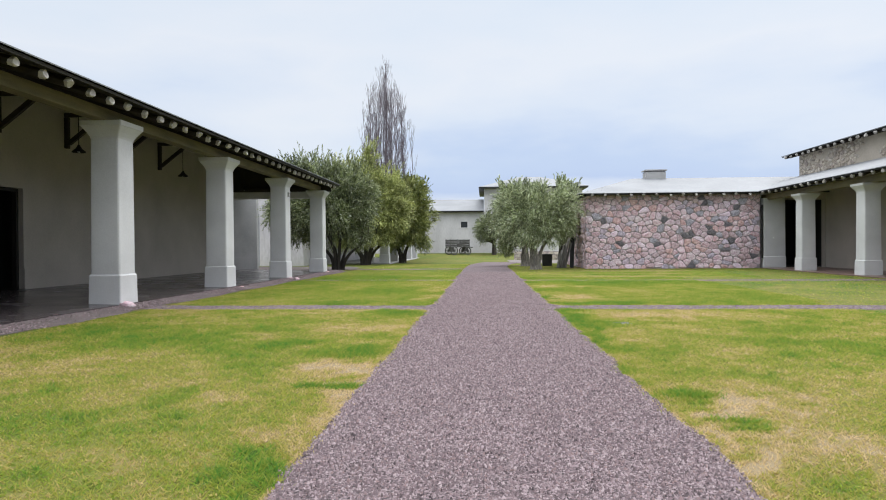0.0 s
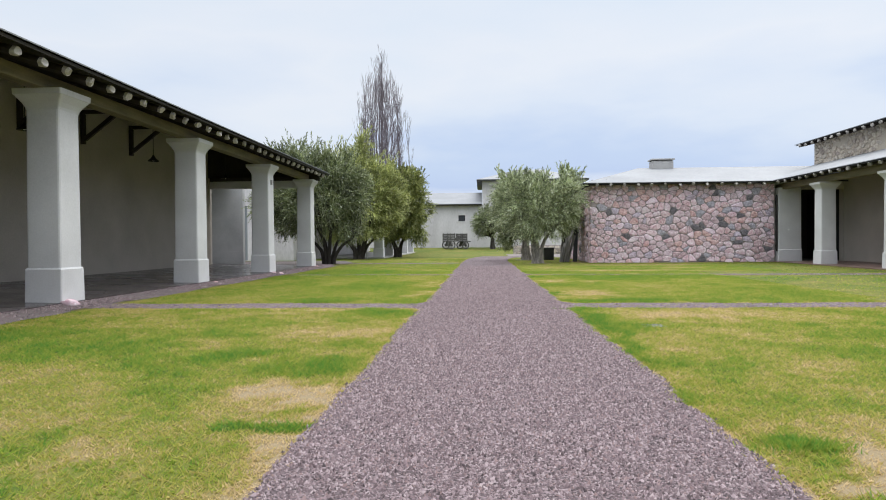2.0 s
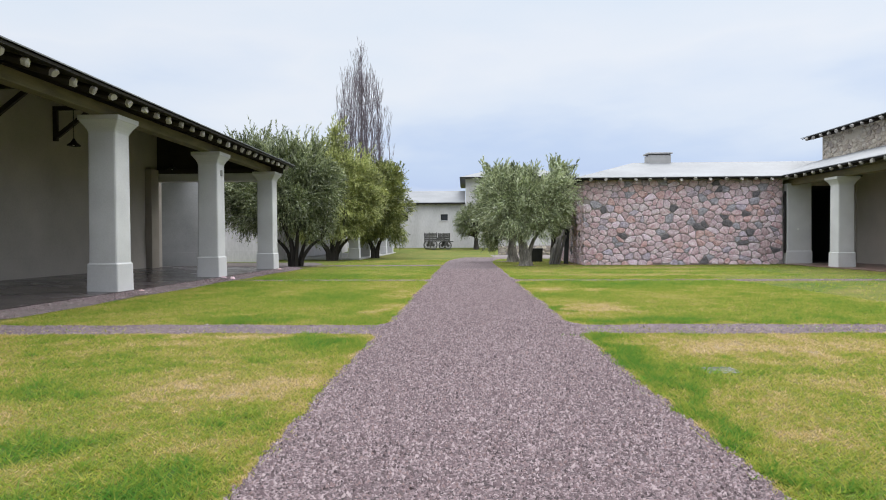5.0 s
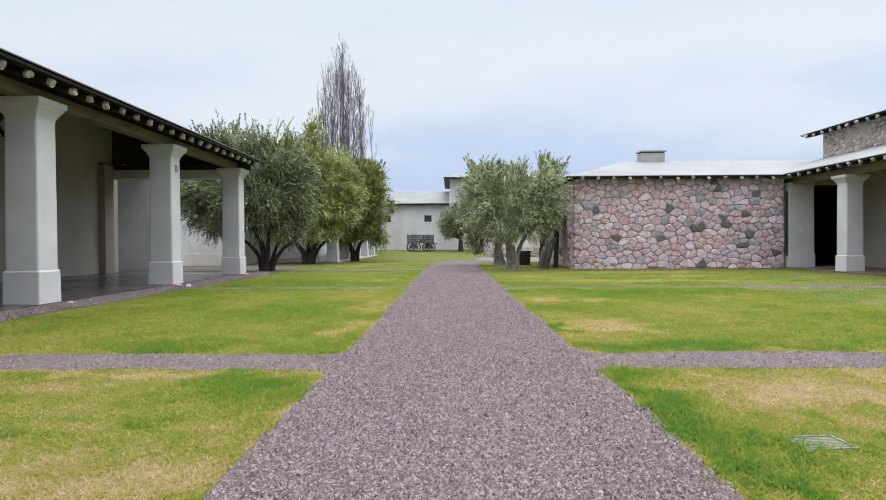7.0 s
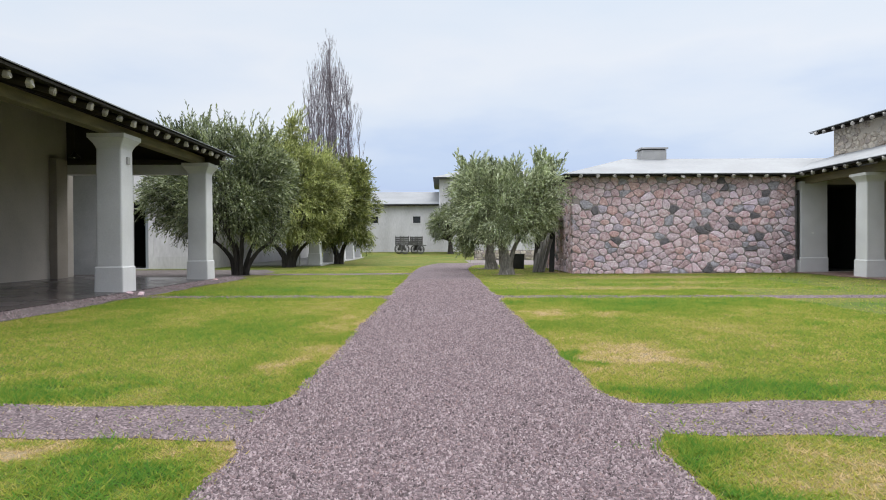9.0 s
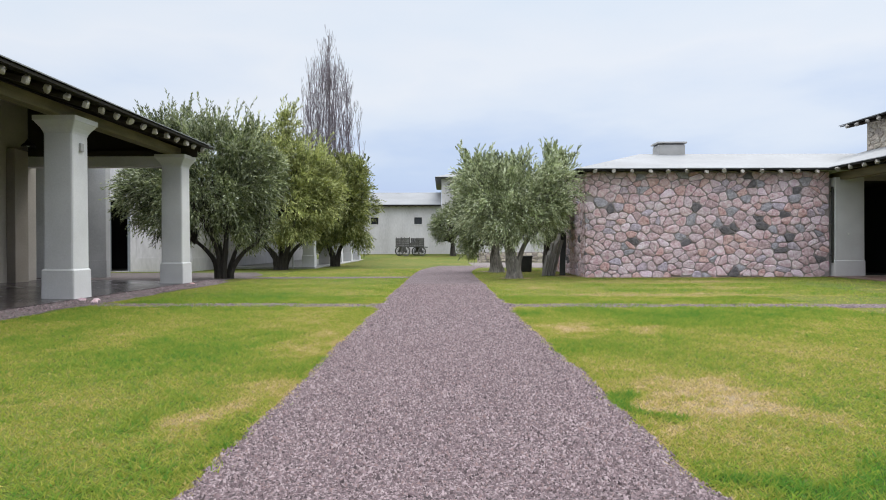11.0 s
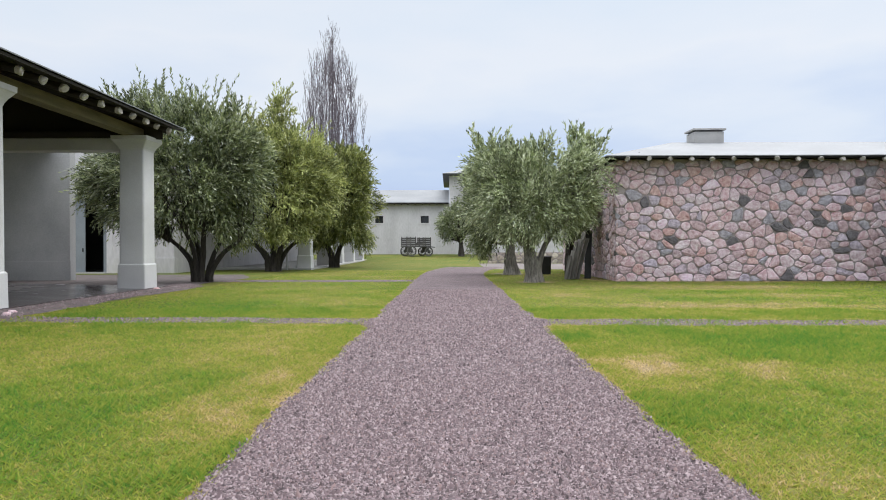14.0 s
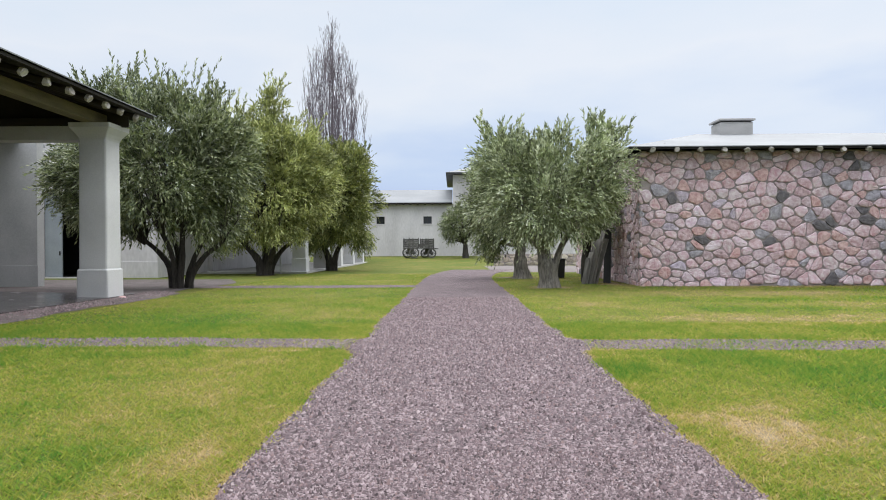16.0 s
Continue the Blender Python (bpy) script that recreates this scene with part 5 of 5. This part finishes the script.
post = thing("service_post", (-9.0, 52.9, -0.1), "thin grey metal post before the farther gallery", "post")
bm = bmesh.new()
add_tube(bm, [(0, 0, 0), (0, 0, 1.45)], (0.05, 0.045), 10)
part("pole", bm, CEMENT, post)
part("head", box_mesh(-0.09, 0.09, -0.07, 0.07, 1.45, 1.68, 0.015), CEMENT, post)
# Invented dark rod with clips, in place of the shadowed gap beside the pier.
pipe = thing("downpipe", (16.58, 40.55, -0.1), "dark rod standing in for the shadowed gap between stone wall and pier", "pipe")
bm = bmesh.new()
add_tube(bm, [(0, 0, 0.6), (0, 0, 3.8)], (0.045, 0.045), 10)
part("gap_rod_shaft", bm, IRON, pipe)
for z in (0.9, 2.3, 3.6):
    part("clip", box_mesh(-0.06, 0.06, 0.0, 0.1, z, z + 0.03, 0.004), IRON, pipe)


def cart_wheel(parent, x, y, r):
    rim = bmesh.new()
    n = 24
    ro = [[rim.verts.new((q * math.cos(2 * math.pi * k / n), w, q * math.sin(2 * math.pi * k / n))) for k in range(n)] for q, w in ((r, -0.05), (r, 0.05), (r - 0.11, 0.05), (r - 0.11, -0.05))]
    for a, b in zip(ro, ro[1:] + ro[:1]):
        for k in range(n):
            rim.faces.new((a[k], b[k], b[(k + 1) % n], a[(k + 1) % n]))
    wheel = part("wheel", rim, CART_WOOD, parent)
    wheel.matrix_basis = pose(x, y, r)
    hub = bmesh.new()
    add_tube(hub, [(0, -0.16, 0), (0, -0.06, 0), (0, 0.06, 0), (0, 0.14, 0)], (0.07, 0.13, 0.13, 0.09), 12)
    part("hub", hub, CART_WOOD, wheel)
    sp = bmesh.new()
    add_tube(sp, [(0.1, 0, 0), (r - 0.1, 0, 0)], (0.034, 0.026), 6)
    s0 = part("spoke", sp, CART_WOOD, wheel)
    for k in range(1, 12):
        shared("spoke", s0.data, wheel, pose(0, 0, 0, 0, 30 * k, 0))


cart = thing("farm_cart", (-3.4, 85.0, float(ground_z(0, 85.0)) - 0.01, 0, 0, 28), "weathered grey wooden farm cart on spoked wheels", "cart")
part("bed", box_mesh(-1.5, 1.35, -0.65, 0.65, 0.95, 1.10, 0.01), CART_WOOD, cart)
for x, y, r in ((-0.95, -0.82, 0.54), (-0.95, 0.82, 0.54), (1.0, -0.82, 0.48), (1.0, 0.82, 0.48)):
    cart_wheel(cart, x, y, r)
for x in (-0.95, 1.0):
    bm = bmesh.new()
    add_tube(bm, [(x, -0.8, 0.54 if x < 0 else 0.48), (x, 0.8, 0.54 if x < 0 else 0.48)], (0.06, 0.06), 8)
    part("axle", bm, CART_WOOD, cart)
    part("bolster", box_mesh(x - 0.09, x + 0.09, -0.6, 0.6, 0.46, 0.95, 0.01), CART_WOOD, cart)
for x0, x1, top in ((-1.5, -0.35, 1.98), (0.35, 1.35, 1.92)):
    for y in (-0.66, 0.62):
        for k in range(4):
            part("side_board", box_mesh(x0, x1, y, y + 0.04, 1.12 + 0.21 * k, 1.12 + 0.21 * k + 0.185, 0.005), CART_WOOD, cart)
        for x in (x0 + 0.08, x1 - 0.08):
            part("stake", box_mesh(x - 0.04, x + 0.04, y - 0.05, y - 0.002, 1.0, top + 0.06, 0.006), CART_WOOD, cart)
part("cross_board", box_mesh(-0.35, 0.35, -0.66, -0.62, 1.12, 1.42, 0.006), CART_WOOD, cart)
part("stake", box_mesh(0.0, 0.08, -0.66, -0.58, 1.1, 1.95, 0.006), CART_WOOD, cart)
bm = bmesh.new()
add_tube(bm, [(1.3, -0.1, 1.0), (2.05, -0.15, 0.93)], (0.06, 0.05), 8)
part("drawbar", bm, CART_WOOD, cart)
bm = bmesh.new()
add_tube(bm, [(-1.5, 0.1, 1.0), (-1.75, 0.1, 1.02)], (0.06, 0.05), 8)
part("drawbar", bm, CART_WOOD, cart)


def fieldstone(at, size, seed, label):
    rnd = random.Random(seed)
    bm = bmesh.new()
    bmesh.ops.create_icosphere(bm, subdivisions=2, radius=size)
    for v in bm.verts:
        v.co *= 1 + 0.35 * noise.noise(v.co / size * 1.3 + Vector((seed, 0, 0)))
        v.co.z *= 0.6
    ob = link_mesh("loose_stone", bm, STONE, True)
    ob.matrix_basis = pose(*at, 0, 0, rnd.uniform(0, 360))
    return tagged(ob, label, "stone", "loose stones")


fieldstone((-8.52, 15.25, -0.02), 0.17, 3, "pink fieldstone lying at the foot of a column")
fieldstone((-8.55, 28.6, -0.04), 0.11, 4, "small grey stone by a column's plinth")
fieldstone((-8.35, 28.9, -0.06), 0.09, 5, "small grey stone by a column's plinth")
fieldstone((-8.2, 28.5, -0.06), 0.08, 8, "small grey stone by a column's plinth")
fieldstone((-8.55, 35.6, -0.05), 0.10, 6, "small grey stone by a column's plinth")
fieldstone((-8.5, 22.6, -0.05), 0.08, 7, "small grey stone by a column's plinth")

# ---- grass and gravel ----
def grass(count, y0, y1, reach, seed, height):
    """Mown blades, thickest along the walk and thinning outwards to the given reach on both sides."""
    rng = np.random.default_rng(seed)
    side = np.where(rng.random(count) < 0.47, -1, 1)
    span = np.where(side < 0, min(reach, -LEFT_LAWN_EDGE), reach)
    x = 0.15 + side * (1.3 + (span - 1.3) * rng.random(count) ** 1.45)
    y = y0 + (y1 - y0) * rng.random(count)
    dry = dryness(x, y)
    fx, fy = x + rng.normal(size=count) * 0.035, y + rng.normal(size=count) * 0.03
    lo, hi = path_edges(fy)
    stone = on_gravel(fx, fy)
    crossing = stone & ((fx < lo) | (fx > hi))
    keep = (~stone | (crossing & (rng.random(count) < np.where(y > 20, 0.18, 0.05)))) & (x > LEFT_LAWN_EDGE + 0.1 * np.sin(y * 1.1)) & (rng.random(count) > (dry - 0.70) * 2.2)
    keep &= ~((np.abs(x - 2.51) < 0.155) & (np.abs(y - 12.37) < 0.12))
    x, y, dry = x[keep], y[keep], dry[keep]
    n = len(x)
    a = rng.uniform(0, 2 * np.pi, n)
    far = 1 + np.clip((np.abs(x) - 3) / 6, 0, 1.5)
    h = height * rng.uniform(0.35, 1.3, n) * np.where(dry < 0.22, 1.5, 1.0) * (1.15 - 0.5 * dry)
    lean = rng.uniform(0.5, 2.0, n) * h
    la = rng.uniform(0, 2 * np.pi, n)
    w = rng.uniform(0.004, 0.0095, n) * far
    z = ground_z(x, y) - 0.004
    v = np.stack([np.stack([x - w * np.cos(a), y - w * np.sin(a), z], -1), np.stack([x + w * np.cos(a), y + w * np.sin(a), z], -1),
                  np.stack([x + lean * np.cos(la), y + lean * np.sin(la), z + h], -1)], 1).reshape(-1, 3)
    me = raw_mesh("grass", v, np.arange(3 * n).reshape(n, 3), BLADES)
    me.attributes.new("dry", "FLOAT", "POINT").data.foreach_set("value", np.repeat(dry, 3).astype(np.float32))
    tagged(new("grass", me), "short mown grass blades, green to straw", "grass", kind="stuff")


grass(460000, 2.0, 17.0, 8.0, 31, 0.034)
grass(400000, 17.0, 30.0, 8.4, 32, 0.034)
grass(70000, 6.0, 36.0, 16.3, 34, 0.032)
grass(50000, 30.0, 36.0, 12.0, 35, 0.03)
grass(80000, 36.0, 52.0, 16.3, 33, 0.03)


def weeds(x, y, spread, count, height, seed):
    """A rank tuft left by the mower."""
    rng = np.random.default_rng(seed)
    bx, by = x + rng.normal(size=count) * spread, y + rng.normal(size=count) * spread * 0.45
    a, la, h = rng.uniform(0, 6.28, count), rng.uniform(0, 6.28, count), height * rng.uniform(0.4, 1.2, count)
    w, z = rng.uniform(0.004, 0.008, count), ground_z(bx, by) - 0.004
    reach = h * rng.uniform(0.4, 1.5, count)
    v = np.stack([np.stack([bx - w * np.cos(a), by - w * np.sin(a), z], -1), np.stack([bx + w * np.cos(a), by + w * np.sin(a), z], -1),
                  np.stack([bx + reach * np.cos(la), by + reach * np.sin(la), z + h], -1)], 1).reshape(-1, 3)
    me = raw_mesh("grass_tuft", v, np.arange(3 * count).reshape(count, 3), BLADES)
    me.attributes.new("dry", "FLOAT", "POINT").data.foreach_set("value", np.full(3 * count, 0.12, np.float32))
    tagged(new("grass_tuft", me), "rank dark green weeds beside the gravel crossing", "weeds", kind="stuff")


weeds(-3.75, 16.25, 0.28, 700, 0.07, 61)
weeds(1.95, 6.4, 0.14, 500, 0.07, 62)
weeds(1.85, 14.7, 0.2, 500, 0.06, 63)


def pebbles(count, x0, x1, y0, y1, seed, size, test, z):
    rng = np.random.default_rng(seed)
    x, y = rng.uniform(x0, x1, count), rng.uniform(y0, y1, count)
    k = test(x, y)
    x, y = x[k], y[k]
    n = len(x)
    s = size * rng.lognormal(0, 0.24, n)
    a = rng.uniform(0, 2 * np.pi, n)
    dirs = np.array([(1, 0, 0), (-0.55, 0.85, 0), (-0.55, -0.85, 0), (0, 0, 1)], float)
    v = dirs[None] * (1 + rng.uniform(-0.35, 0.35, (n, 4, 1)))
    v[:, :, 1] *= rng.uniform(0.6, 1.1, n)[:, None]
    v[:, :, 2] *= rng.uniform(0.5, 1.3, n)[:, None]
    v[:, 3, :2] += rng.uniform(-0.6, 0.6, (n, 2))
    v *= s[:, None, None]
    ca, sa = np.cos(a)[:, None], np.sin(a)[:, None]
    vx, vy = v[:, :, 0] * ca - v[:, :, 1] * sa, v[:, :, 0] * sa + v[:, :, 1] * ca
    v = np.stack([vx + x[:, None], vy + y[:, None], v[:, :, 2] + ((z(x) if callable(z) else z) + ground_z(x, y) + 0.1)[:, None]], -1)
    f = (np.arange(n)[:, None, None] * 4 + np.array([(0, 1, 3), (1, 2, 3), (2, 0, 3)])[None]).reshape(-1, 3)
    me = raw_mesh("gravel", v.reshape(-1, 3), f, GRAVEL)
    tagged(new("gravel", me), "loose purple-grey gravel chips", "gravel", kind="stuff")


def on_main(x, y):
    lo, hi = path_edges(y)
    spill = 0.05 * (value_noise(x * 40, y * 40) - 0.3)
    return (x > lo - spill) & (x < hi + spill)


pebbles(300000, -1.65, 1.95, 2.4, 22.9, 41, 0.0106, on_main, -0.091)
pebbles(60000, -1.65, 1.95, 22.9, 36.0, 42, 0.0135, on_main, -0.091)
pebbles(84000, -8.1, 16, 14.7, 28.9, 43, 0.013, lambda x, y: on_gravel(x, y) & ~on_main(x, y), -0.096)
pebbles(17000, -8.75, -7.95, 8.0, 38.0, 44, 0.017, lambda x, y: x < LEFT_LAWN_EDGE + 0.12 * np.sin(y * 1.1), lambda x: -0.008 - 0.084 * np.clip((x + 8.75) / 0.75, 0, 1) - 0.003)

# ---- stones, laid last ----
lay_stones(stone_wall, pose(SX0 - 0.07, SY0, -0.16), SX1 - SX0 + 0.07, 4.52, 0.42, 0.315, 51, at_most=400, joint=0.006)
lay_stones(stone_side, pose(SX0, 52.0, -0.16, 0, 0, -90), 52.0 - SY0 + 0.04, 4.5, 0.42, 0.315, 52, at_most=300, joint=0.006)
lay_stones(upper, pose(20.52, 44.3, 5.3, 0, 0, -90), 30.0, 1.9, 0.40, 0.25, 53, joined=True, joint=0.012, heap_mat=SAND_STONE,
           keep=lambda u, v: noise.noise(Vector((u * 0.5, v * 1.3, 3.0))) > (-0.28 if u < 7.2 else 0.3))
lay_stones(low, pose(3.0, 67.0, -0.15), 23.0, 0.9, 0.5, 0.32, 54, joined=True, heap_mat=SAND_STONE)
